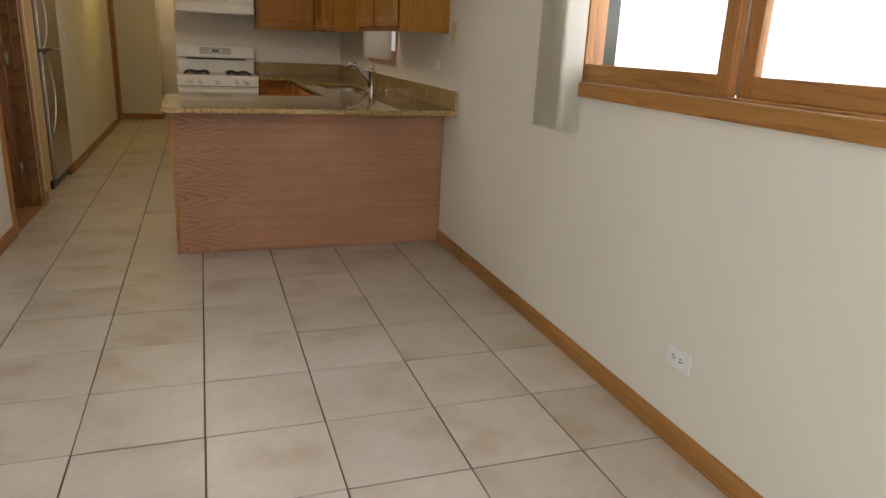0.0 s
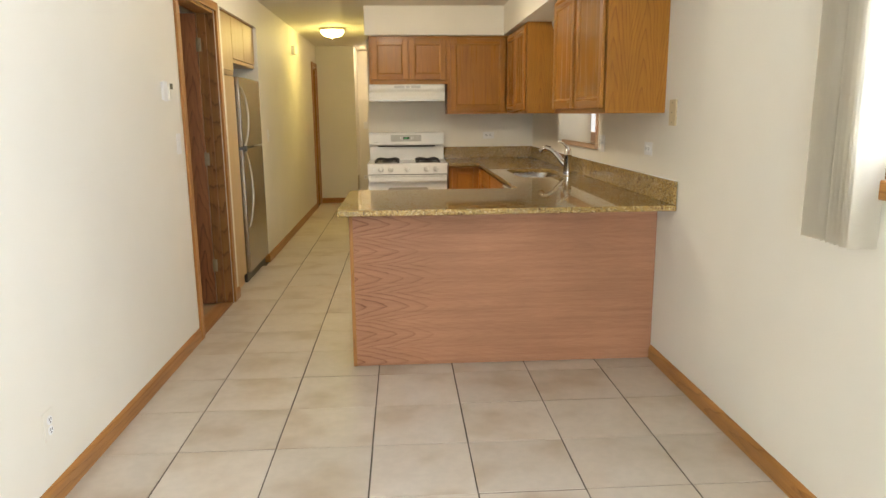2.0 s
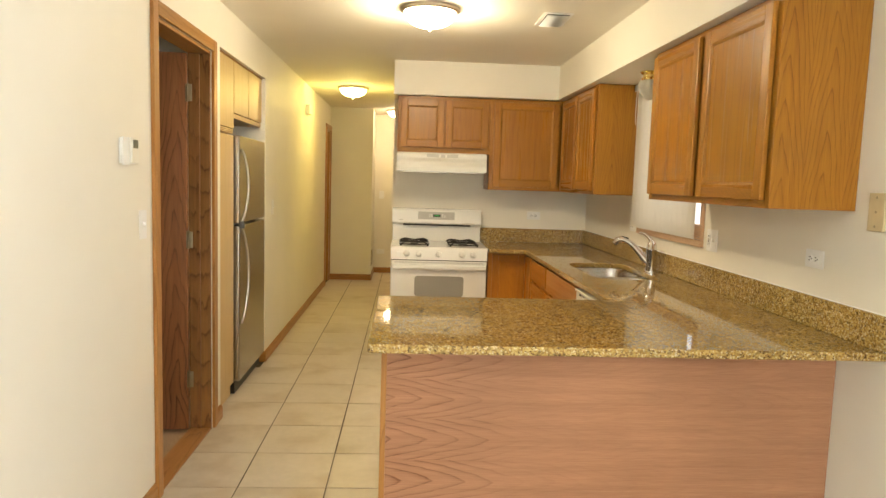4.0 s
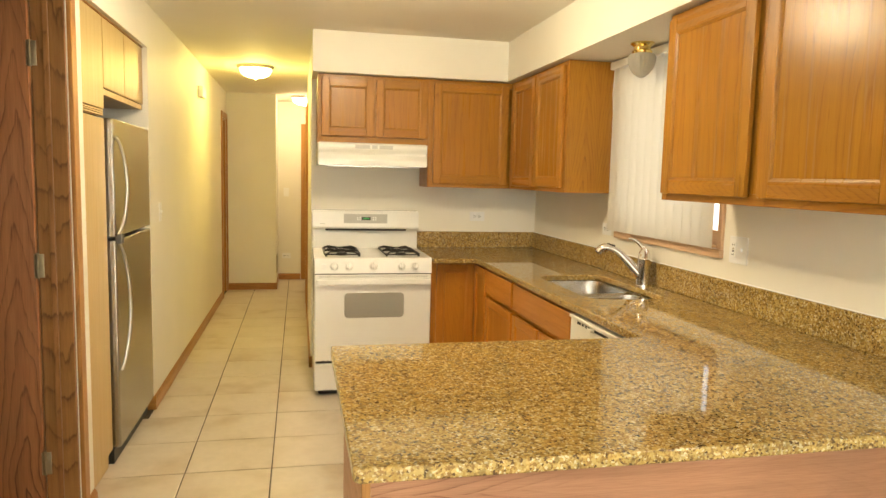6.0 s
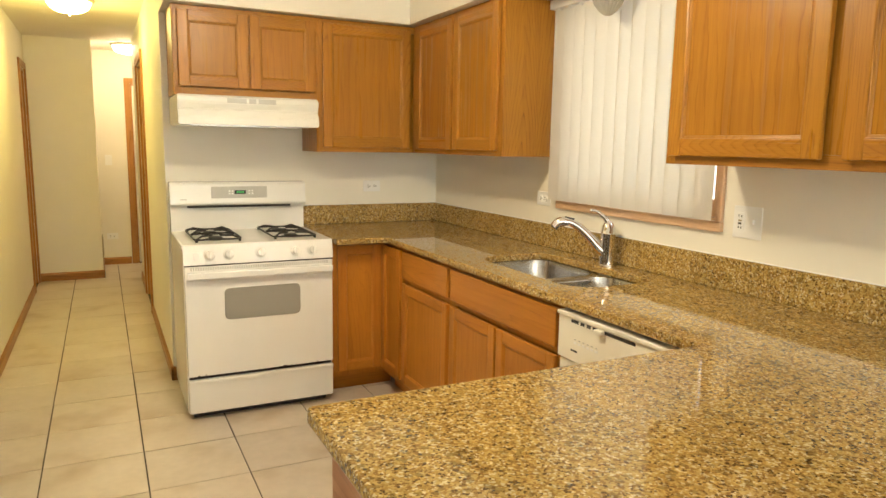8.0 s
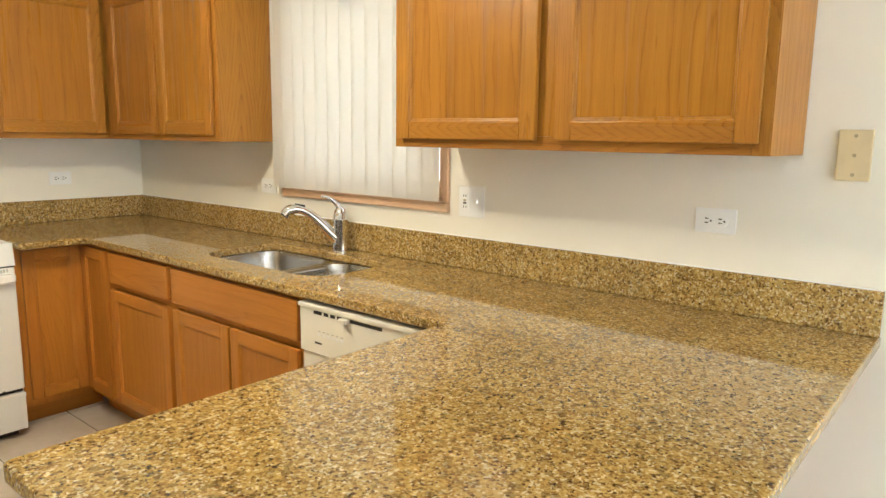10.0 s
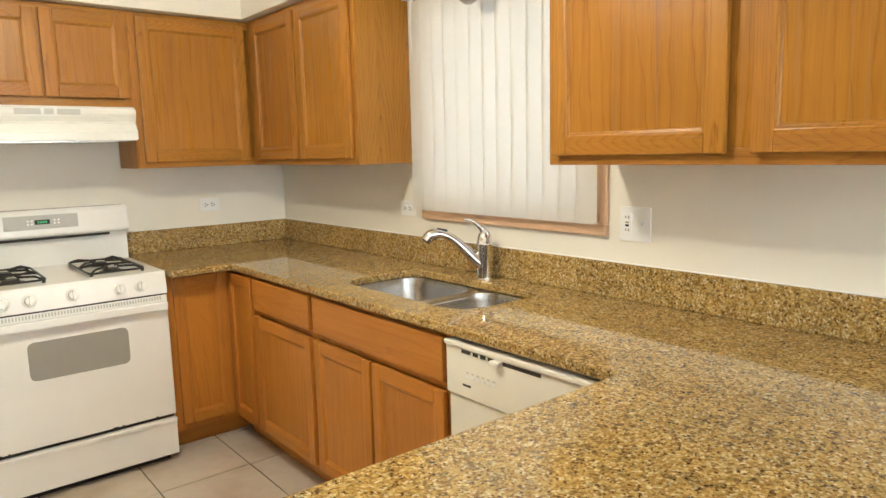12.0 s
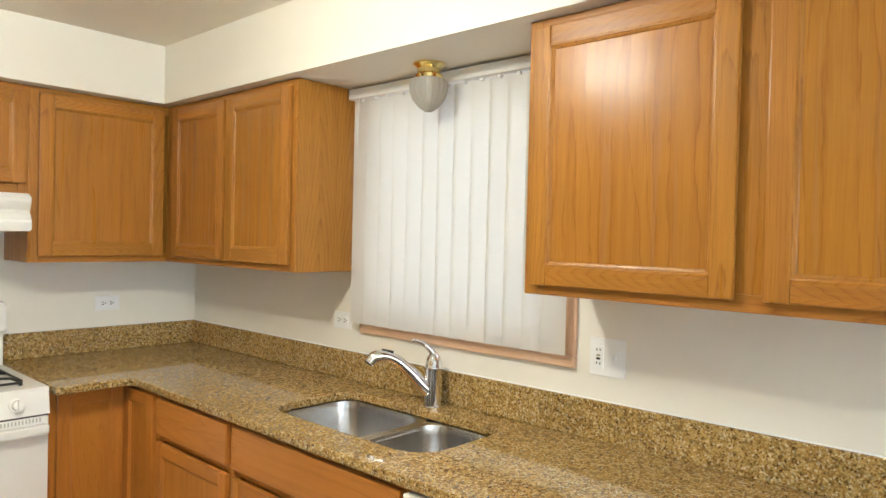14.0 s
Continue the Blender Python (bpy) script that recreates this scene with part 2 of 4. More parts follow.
grout = plain("dark_grout", (0.085, 0.066, 0.046), 0.85, 0, 0.45, 60.0)
carpet = plain("brown_carpet", (0.42, 0.29, 0.18), 0.95, 0, 0.25, 180.0)
enamel = plain("white_enamel", (0.86, 0.85, 0.81), 0.16, 0, 0.015, 6.0)
hood_white = plain("white_hood_enamel", (0.78, 0.77, 0.71), 0.24, 0, 0.015, 6.0)
bisque = plain("bisque_plastic", (0.84, 0.81, 0.71), 0.35, 0, 0.02, 10.0)
white_plastic = plain("white_plastic", (0.87, 0.87, 0.85), 0.35, 0, 0.02, 10.0)
ivory = plain("ivory_plastic", (0.66, 0.55, 0.33), 0.4, 0, 0.04, 20.0)
black = plain("black_plastic", (0.018, 0.016, 0.015), 0.4)
dark_slot = plain("dark_slot", (0.03, 0.027, 0.024), 0.7)
iron = plain("black_cast_iron", (0.022, 0.02, 0.019), 0.55, 0, 0.3, 120.0)
grey_print = plain("grey_panel", (0.50, 0.49, 0.45), 0.3, 0, 0.03)
lcd = plain("grey_green_display", (0.20, 0.21, 0.16), 0.25, 0, 0.05)
oven_glass = plain("dotted_oven_glass", (0.34, 0.325, 0.29), 0.18, 0, 0.05, 400.0)
chrome = plain("chrome", (0.78, 0.78, 0.78), 0.07, 1.0, 0.02)
brass = plain("polished_brass", (0.86, 0.69, 0.28), 0.12, 1.0, 0.04)
nickel = plain("brushed_nickel", (0.55, 0.50, 0.43), 0.3, 1.0, 0.05)
bronze = plain("aged_brass_hinge", (0.42, 0.36, 0.24), 0.35, 1.0, 0.1)
green_glow = Nodes("green_clock_digits").done((0.02, 0.05, 0.02), 0.3, 0, Emission_Color=(0.1, 0.8, 0.2, 1), Emission_Strength=0.6)


def steel(name, axis, col, rough):
    m = Nodes(name)
    sc = [1400, 1400, 1400]
    sc["xyz".index(axis)] = 12
    n = m.noise(m.coords(tuple(sc)), 1.0, 2.0)
    return m.done(col, m.ramp(n, [(0.3, g(rough - 0.02)), (0.7, g(rough + 0.02))]), 1.0)


fridge_steel = steel("brushed_steel_doors", "y", (0.42, 0.405, 0.38), 0.25)
sink_steel = steel("brushed_steel_sink", "y", (0.52, 0.51, 0.495), 0.24)
handle_steel = steel("satin_handle", "z", (0.50, 0.48, 0.44), 0.34)
fridge_side = plain("grey_fridge_side", (0.10, 0.098, 0.094), 0.5, 0, 0.1, 200.0)


def glass(name, tint, rough):
    return Nodes(name).done(tint, rough, 0.0, Transmission_Weight=1.0, IOR=1.45)


pane_glass = glass("window_glass", (1, 1, 1), 0.0)


def frosted():
    m = Nodes("ribbed_frosted_glass")
    m.done((0.96, 0.95, 0.92), 0.09, 0.0, Transmission_Weight=0.75, IOR=1.30)
    tr = m.t.nodes.new("ShaderNodeBsdfTranslucent")
    tr.inputs["Color"].default_value = (0.9, 0.88, 0.82, 1)
    mx = m.t.nodes.new("ShaderNodeMixShader")
    mx.inputs[0].default_value = 0.42
    m.link(m.bsdf.outputs[0], mx.inputs[1])
    m.link(tr.outputs[0], mx.inputs[2])
    m.link(mx.outputs[0], m.t.nodes["Material Output"].inputs["Surface"])
    return m.mat


ribbed_glass = frosted()


def glow(name, col, strength):
    return Nodes(name).done((0.8, 0.78, 0.7), 0.4, 0, Emission_Color=(*col, 1), Emission_Strength=strength)


kitchen_glow = glow("lit_kitchen_glass", (1.0, 0.86, 0.60), KITCHEN_GLOW)
hall_glow = glow("lit_hall_glass", (1.0, 0.79, 0.22), HALL_GLOW)
entry_glow = glow("lit_entry_glass", (1.0, 0.76, 0.46), ENTRY_GLOW)


def slat_mat(name, share):
    m = Nodes(name)
    m.done((0.86, 0.845, 0.79), 0.45)
    tr = m.t.nodes.new("ShaderNodeBsdfTranslucent")
    tr.inputs["Color"].default_value = (0.90, 0.86, 0.76, 1)
    mx = m.t.nodes.new("ShaderNodeMixShader")
    mx.inputs[0].default_value = share
    m.link(m.bsdf.outputs[0], mx.inputs[1])
    m.link(tr.outputs[0], mx.inputs[2])
    m.link(mx.outputs[0], m.t.nodes["Material Output"].inputs["Surface"])
    return m.mat


vinyl = slat_mat("translucent_blind_vinyl", 0.40)
thin_vinyl = slat_mat("thin_blind_vinyl", 0.60)

# ---- building helpers ----
ORIGIN = {}


def thing(name, at=(0, 0, 0), label="", category="", group="", kind=""):
    ob = new(name)
    ob.location = at
    ob.empty_display_size = 0.05
    ORIGIN[ob] = Vector(at)
    return tagged(ob, label, category, group, kind)


def mesh_of(name, bm, mat, origin=Vector((0, 0, 0)), smooth=None):
    if origin.length:
        bmesh.ops.translate(bm, verts=bm.verts, vec=-origin)
    me = bpy.data.meshes.new(name)
    bm.to_mesh(me)
    bm.free()
    me.materials.append(mat)
    if smooth is not None:
        me.shade_smooth()
        me.set_sharp_from_angle(angle=radians(smooth))
        if smooth < 50:
            for p in me.polygons:
                p.use_smooth = max(abs(c) for c in p.normal) < 0.9999
    return me


def part(name, bm, mat, parent, label="", smooth=35):
    """Links a bmesh, given in world metres, as one mesh under a thing or part."""
    origin = ORIGIN[parent]
    ob = new(name, mesh_of(name, bm, mat, origin, smooth))
    ob.parent = parent
    ORIGIN[ob] = origin
    return tagged(ob, label)


def single(name, bm, mat, at=(0, 0, 0), label="", category="", group="", kind="", smooth=35):
    """A thing that is one mesh."""
    origin = Vector(at)
    ob = new(name, mesh_of(name, bm, mat, origin, smooth))
    ob.location = at
    ORIGIN[ob] = origin
    return tagged(ob, label, category, group, kind)


def box(x0, x1, y0, y1, z0, z1, r=0.0, bm=None, seg=2):
    """A box with rounded edges, in a bmesh."""
    b = bmesh.new()
    m = Matrix.Translation(((x0 + x1) / 2, (y0 + y1) / 2, (z0 + z1) / 2)) @ Matrix.Diagonal((x1 - x0, y1 - y0, z1 - z0, 1))
    bmesh.ops.create_cube(b, size=1.0, matrix=m)
    if r:
        bmesh.ops.bevel(b, geom=b.edges[:], offset=r, segments=seg, affect="EDGES", profile=0.6)
    if bm is None:
        return b
    return merge(bm, b)


def merge(bm, other):
    me = bpy.data.meshes.new("tmp")
    other.to_mesh(me)
    other.free()
    bm.from_mesh(me)
    bpy.data.meshes.remove(me)
    return bm


def moved(bm, m):
    bmesh.ops.transform(bm, matrix=m, verts=bm.verts)
    return bm


def lathe(profile, n=32, bm=None, m=None, flute=0.0, flutes=0):
    """Turns a profile of (radius, height) round z. flute: depth of its ribs."""
    b = bmesh.new()
    rows = []
    for r, z in profile:
        row = []
        for i in range(n):
            a = 2 * math.pi * i / n
            rr = r * (1 + flute * math.cos(flutes * a))
            row.append(b.verts.new((rr * math.cos(a), rr * math.sin(a), z)))
        rows.append(row)
    for p, q in zip(rows, rows[1:]):
        for i in range(n):
            b.faces.new((p[i], p[(i + 1) % n], q[(i + 1) % n], q[i]))
    bmesh.ops.remove_doubles(b, verts=b.verts, dist=1e-6)
    bmesh.ops.recalc_face_normals(b, faces=b.faces)
    if m is not None:
        moved(b, m)
    return b if bm is None else merge(bm, b)


def tube(points, radius, n=12, bm=None, radii=None):
    """A round bar along points."""
    b = bmesh.new()
    pts = [Vector(p) for p in points]
    rows = []
    side = None
    for i, p in enumerate(pts):
        d = (pts[min(i + 1, len(pts) - 1)] - pts[max(i - 1, 0)]).normalized()
        if side is None:
            side = d.orthogonal().normalized()
        side = (side - d * side.dot(d)).normalized()
        up = d.cross(side)
        r = radii[i] if radii else radius
        rows.append([b.verts.new(p + (side * math.cos(a) + up * math.sin(a)) * r) for a in [2 * math.pi * k / n for k in range(n)]])
    for p, q in zip(rows, rows[1:]):
        for i in range(n):
            b.faces.new((p[i], p[(i + 1) % n], q[(i + 1) % n], q[i]))
    b.faces.new(rows[0][::-1])
    b.faces.new(rows[-1])
    bmesh.ops.recalc_face_normals(b, faces=b.faces)
    return b if bm is None else merge(bm, b)


def smooth_path(points, steps=8):
    """Points on a soft curve through the given ones."""
    p = [Vector(q) for q in points]
    p = [p[0] * 2 - p[1]] + p + [p[-1] * 2 - p[-2]]
    out = []
    for i in range(1, len(p) - 2):
        for k in range(steps):
            t = k / steps
            out.append(0.5 * ((2 * p[i]) + (p[i + 1] - p[i - 1]) * t + (2 * p[i - 1] - 5 * p[i] + 4 * p[i + 1] - p[i + 2]) * t * t
                              + (3 * p[i] - p[i - 1] - 3 * p[i + 1] + p[i + 2]) * t ** 3))
    return out + [p[-2]]


def rounded(corners, steps=6):
    """Corner points (x, y, radius) to an outline with round corners."""
    out = []
    for i, (x, y, r) in enumerate(corners):
        p, a, b = Vector((x, y)), Vector(corners[i - 1][:2]), Vector(corners[(i + 1) % len(corners)][:2])
        if r <= 0:
            out.append(p)
            continue
        u, v = (a - p).normalized() * r, (b - p).normalized() * r
        for k in range(steps + 1):
            t = k / steps
            out.append(p + u * (1 - t) ** 2 + v * t ** 2)
    return out


def slab(outline, holes, z0, z1, soft=0.003):
    """A flat plate with round edges and holes, lying in x and y."""
    cu = bpy.data.curves.new("slab", "CURVE")
    cu.dimensions, cu.fill_mode = "2D", "BOTH"
    for loop in [outline, *holes]:
        sp = cu.splines.new("POLY")
        sp.points.add(len(loop) - 1)
        for q, p in zip(sp.points, loop):
            q.co = (p[0], p[1], 0, 1)
        sp.use_cyclic_u = True
    cu.extrude, cu.bevel_depth, cu.bevel_resolution, cu.offset = (z1 - z0) / 2 - soft, soft, 2, -soft
    ob = bpy.data.objects.new("slab", cu)
    scene.collection.objects.link(ob)
    me = bpy.data.meshes.new_from_object(ob.evaluated_get(bpy.context.evaluated_depsgraph_get()))
    bpy.data.objects.remove(ob)
    bpy.data.curves.remove(cu)
    b = bmesh.new()
    b.from_mesh(me)
    bpy.data.meshes.remove(me)
    bmesh.ops.remove_doubles(b, verts=b.verts, dist=1e-5)
    bmesh.ops.translate(b, verts=b.verts, vec=(0, 0, (z0 + z1) / 2))
    return b


def wall_mesh(axis, n0, n1, u0, u1, z0, z1, holes=()):
    """A wall n0..n1 thick and u0..u1 long, with holes (u0, u1, z0, z1) right through it. axis: the way it faces."""
    us = sorted({u0, u1, *[h[0] for h in holes], *[h[1] for h in holes]})
    zs = sorted({z0, z1, *[h[2] for h in holes], *[h[3] for h in holes]})
    b = bmesh.new()

    def P(n, u, z):
        return b.verts.new((n, u, z) if axis == "x" else (u, n, z))

    def solid(i, k):
        if not (0 <= i < len(us) - 1 and 0 <= k < len(zs) - 1):
            return False
        u, z = (us[i] + us[i + 1]) / 2, (zs[k] + zs[k + 1]) / 2
        return not any(h[0] < u < h[1] and h[2] < z < h[3] for h in holes)

    for i in range(len(us) - 1):
        for k in range(len(zs) - 1):
            if not solid(i, k):
                continue
            a, c, d, e = us[i], us[i + 1], zs[k], zs[k + 1]
            quads = [[(n, a, d), (n, c, d), (n, c, e), (n, a, e)] for n in (n0, n1)]
            if not solid(i - 1, k):
                quads.append([(n0, a, d), (n1, a, d), (n1, a, e), (n0, a, e)])
            if not solid(i + 1, k):
                quads.append([(n0, c, d), (n1, c, d), (n1, c, e), (n0, c, e)])
            if not solid(i, k - 1):
                quads.append([(n0, a, d), (n1, a, d), (n1, c, d), (n0, c, d)])
            if not solid(i, k + 1):
                quads.append([(n0, a, e), (n1, a, e), (n1, c, e), (n0, c, e)])
            for q in quads:
                b.faces.new([P(*p) for p in q])
    bmesh.ops.remove_doubles(b, verts=b.verts, dist=1e-5)
    bmesh.ops.recalc_face_normals(b, faces=b.faces)
    return b


def structure(name, bm, mat, label="", category="wall", smooth=None):
    return single(name, bm, mat, (0, 0, 0), label, category, "", "structure", smooth)
# ---- the large structure ----
WIN1 = (2.36, 4.305, 1.19, 2.10)       # living window: y, y, z, z
WIN2 = (7.185, 8.175, 1.165, 2.10)      # window over the sink
DOOR_L0, DOOR_L1, DOOR_TOP = 6.552, 7.378, 2.10
ALC0, ALC1, ALC_TOP = 7.55, 8.80, 2.158
CLO0, CLO1 = 12.66, 13.13             # closet door in the hall
HRD0, HRD1 = 11.42, 12.20             # door in the hall's other side

structure("wall_right", wall_mesh("x", RIGHT, RIGHT + 0.14, REAR - 0.12, BACK + 0.12, 0, CEIL, [WIN1, WIN2]), wall_paint,
          "cream painted wall with two windows")
structure("wall_left", wall_mesh("x", LEFT - 0.12, LEFT, REAR - 0.12, HALL_END + 0.12, 0, CEIL,
          [SIDE, (DOOR_L0, DOOR_L1, 0, DOOR_TOP), (ALC0, ALC1, 0, ALC_TOP), (CLO0, CLO1, 0, 2.08)]), wall_paint, "cream painted wall with a doorway and a fridge alcove")
structure("wall_kitchen_back", wall_mesh("y", BACK, BACK + 0.12, HALL_R, RIGHT, 0, CEIL), wall_paint, "cream painted wall behind the stove")
structure("wall_hall_side", wall_mesh("x", HALL_R, HALL_R + 0.12, BACK + 0.12, 13.0, 0, CEIL, [(HRD0, HRD1, 0, 2.08)]), wall_paint, "yellow-lit cream hall wall with a doorway")
structure("wall_hall_end", wall_mesh("y", HALL_END, HALL_END + 0.12, LEFT, 0.045, 0, CEIL), wall_paint, "cream wall that ends the hall")
structure("wall_recess_side", wall_mesh("x", -0.075, 0.045, HALL_END + 0.12, FAR, 0, CEIL), wall_paint, "cream wall beside the entry")
structure("wall_entry", wall_mesh("y", FAR, FAR + 0.12, -0.075, 1.6, 0, CEIL, [(0.41, 1.22, 0, 2.06)]), wall_paint, "cream wall round the entry door")
structure("wall_foyer_side", wall_mesh("x", 1.48, 1.60, 13.12, FAR, 0, CEIL), wall_paint, "cream foyer wall")
structure("wall_foyer_back", wall_mesh("y", 13.0, 13.12, HALL_R, 1.60, 0, CEIL), wall_paint, "cream foyer wall")
structure("wall_rear", wall_mesh("y", REAR - 0.12, REAR, LEFT, RIGHT, 0, CEIL), wall_paint, "plain cream wall")
# rooms behind the doors, closed off plainly
structure("wall_side_room_far", wall_mesh("x", -2.72, -2.60, 5.2, 7.5, 0, CEIL), wall_paint, "plain wall of the side room")
structure("wall_side_room_near", wall_mesh("y", 5.08, 5.20, -2.72, LEFT - 0.12, 0, CEIL), wall_paint, "plain wall of the side room")
structure("wall_side_room_end", wall_mesh("y", 7.42, 7.54, -2.72, LEFT - 0.12, 0, CEIL), wall_paint, "plain wall of the side room")
structure("wall_alcove_back", wall_mesh("x", -1.44, -1.32, 7.54, 8.92, 0, CEIL), wall_paint, "plain wall behind the fridge")
structure("wall_alcove_side", wall_mesh("y", 8.80, 8.92, -1.32, LEFT - 0.12, 0, CEIL), wall_paint, "cream wall beside the fridge")
structure("wall_closet_back", wall_mesh("x", -0.92, -0.80, 12.5, 13.3, 0, CEIL), wall_paint, "plain closet wall")
structure("wall_bath_back", wall_mesh("x", 0.72, 0.80, 11.3, 12.3, 0, CEIL), wall_paint, "plain wall behind the hall door")

structure("ceiling", box(-2.72, RIGHT + 0.14, REAR - 0.12, FAR + 0.12, CEIL, CEIL + 0.1), ceil_paint, "cream painted ceiling", "ceiling")
b = box(SOF_X, RIGHT, SOF_END, BACK, SOFFIT, CEIL + 0.02)
box(HALL_R, SOF_X, SOF_Y, BACK, SOFFIT, CEIL + 0.02, 0, b)
structure("soffit", b, wall_paint, "cream painted soffit above the wall cabinets", "soffit")
structure("side_room_floor", box(-2.6, LEFT - 0.005, 5.2, 7.42, -0.06, -0.004), carpet, "brown carpet floor of the side room", "floor")


def base_run(axis, face, out, a, b):
    """A length of skirting on a wall face. out: the way it stands off (+1 or -1)."""
    t = 0.013 * out
    prof = [(0, 0), (t, 0), (t, 0.060), (t * 0.75, 0.070), (t * 0.35, 0.078), (0, 0.082)]
    bm = bmesh.new()
    ends = []
    for u in (a, b):
        ends.append([bm.verts.new((face + n, u, z) if axis == "x" else (u, face + n, z)) for n, z in prof])
    for i in range(len(prof)):
        k = (i + 1) % len(prof)
        bm.faces.new((ends[0][i], ends[0][k], ends[1][k], ends[1][i]))
    bm.faces.new(ends[0])
    bm.faces.new(ends[1][::-1])
    bmesh.ops.recalc_face_normals(bm, faces=bm.faces)
    return structure("baseboard", bm, trim_y if axis == "x" else trim_x, "honey oak baseboard", "baseboard", 30)


base_run("x", LEFT, 1, REAR, 6.492)
base_run("x", LEFT, 1, 7.438, ALC0)
base_run("x", LEFT, 1, ALC1, 12.598)
base_run("y", ALC1, -1, LEFT - 0.10, LEFT + 0.013)
base_run("x", RIGHT, -1, REAR, 5.95)
base_run("y", REAR, 1, LEFT, RIGHT)
base_run("y", HALL_END, -1, LEFT, 0.058)
base_run("x", 0.045, 1, HALL_END - 0.013, FAR)
base_run("y", FAR, -1, 0.045, 0.345)
base_run("x", HALL_R, -1, BACK - 0.013, HRD0 - 0.06)
base_run("x", HALL_R, -1, HRD1 + 0.06, 13.0)
base_run("y", BACK, -1, HALL_R - 0.013, HALL_R + 0.02)


def casing(parent, axis, face, out, u0, u1, top, w=0.060, t=0.017, mats=None, thick=0.12):
    """Door lining and flat casing round an opening."""
    zm, um = mats[:2]
    jm = mats[-1] if len(mats) > 2 else zm
    f0, f1 = sorted((face, face + t * out))

    def put(name, a, b_, z0, z1, n0, n1, mat):
        args = (n0, n1, a, b_) if axis == "x" else (a, b_, n0, n1)
        return part(name, box(*args, z0, z1, 0.004), mat, parent)

    put("casing", u0 - w, u0, 0, top + w, f0, f1, zm)
    put("casing", u1, u1 + w, 0, top + w, f0, f1, zm)
    put("head_casing", u0, u1, top, top + w, f0, f1, um)
    j0, j1 = sorted((face - 0.002 * out, face - thick * out))
    put("jamb", u0, u0 + 0.018, 0, top, j0, j1, jm)
    put("jamb", u1 - 0.018, u1, 0, top, j0, j1, jm)
    put("head_jamb", u0 + 0.018, u1 - 0.018, top - 0.018, top, j0, j1, um)
    s0, s1 = sorted((face - 0.055 * out, face - 0.075 * out))
    put("stop", u0 + 0.018, u0 + 0.030, 0, top - 0.018, s0, s1, zm)
    put("stop", u1 - 0.030, u1 - 0.018, 0, top - 0.018, s0, s1, jm)


# open door of the side room
d1 = thing("door_1", (LEFT, DOOR_L0, 0), "dark oak veneer door standing open in its oak frame", "door", "", "structure")
casing(d1, "x", LEFT, 1, DOOR_L0, DOOR_L1, DOOR_TOP, mats=(trim_z, trim_y, jamb_z))
hinge = Vector((LEFT - 0.118, DOOR_L1 - 0.022, 0))
swing = Matrix.Translation(hinge) @ Matrix.Rotation(radians(3), 4, "Z")
leaf = part("leaf", moved(box(-0.765, 0, -0.036, 0, 0.012, DOOR_TOP - 0.022, 0.002), swing), door_z, d1, "dark red-brown oak leaf")
for z in (0.30, 1.08, 1.87):
    b = box(-0.004, 0.03, -0.039, -0.036, z - 0.045, z + 0.045, 0.001)
    lathe([(0.0, -0.048), (0.007, -0.048), (0.007, 0.048), (0.0, 0.048)], 10, b, Matrix.Translation((0.006, -0.034, z)))
    part("hinge", moved(b, swing), bronze, leaf, "brass butt hinge")

part("threshold", box(LEFT - 0.119, LEFT - 0.001, DOOR_L0 + 0.018, DOOR_L1 - 0.018, -0.0035, 0.007, 0.003), trim_y, d1, "worn oak threshold")

# closet door in the hall
d2 = thing("door_2", (LEFT, CLO0, 0), "closed oak closet door in an oak frame", "door", "", "structure")
casing(d2, "x", LEFT, 1, CLO0, CLO1, 2.08, mats=(trim_z, trim_y))
part("leaf", box(LEFT - 0.075, LEFT - 0.04, CLO0 + 0.022, CLO1 - 0.022, 0.01, 2.06, 0.002), door_z, d2)
# door in the hall's other side
d3 = thing("door_3", (HALL_R, HRD0, 0), "closed oak door in an oak frame", "door", "", "structure")
casing(d3, "x", HALL_R, -1, HRD0, HRD1, 2.08, mats=(trim_z, trim_y))
part("leaf", box(HALL_R + 0.04, HALL_R + 0.075, HRD0 + 0.022, HRD1 - 0.022, 0.01, 2.06, 0.002), door_z, d3)
# white entry door
d4 = thing("door_4", (0.41, FAR, 0), "white entry door in an oak frame", "door", "", "structure")
casing(d4, "y", FAR, -1, 0.41, 1.22, 2.06, mats=(trim_z, trim_x))
part("leaf", box(0.43, 1.20, FAR + 0.02, FAR + 0.06, 0.01, 2.04, 0.002), white_paint, d4, "white painted leaf")
for z in (0.96, 1.10):
    part("knob", lathe([(0.0, 0.0), (0.026, 0.0), (0.022, 0.008), (0.010, 0.012), (0.010, 0.03), (0.024, 0.04), (0.026, 0.052), (0.016, 0.062), (0.0, 0.064)], 20, None,
         Matrix.Translation((0.49, FAR + 0.02, z)) @ Matrix.Rotation(radians(90), 4, "X")), bronze, d4, "brass knob")


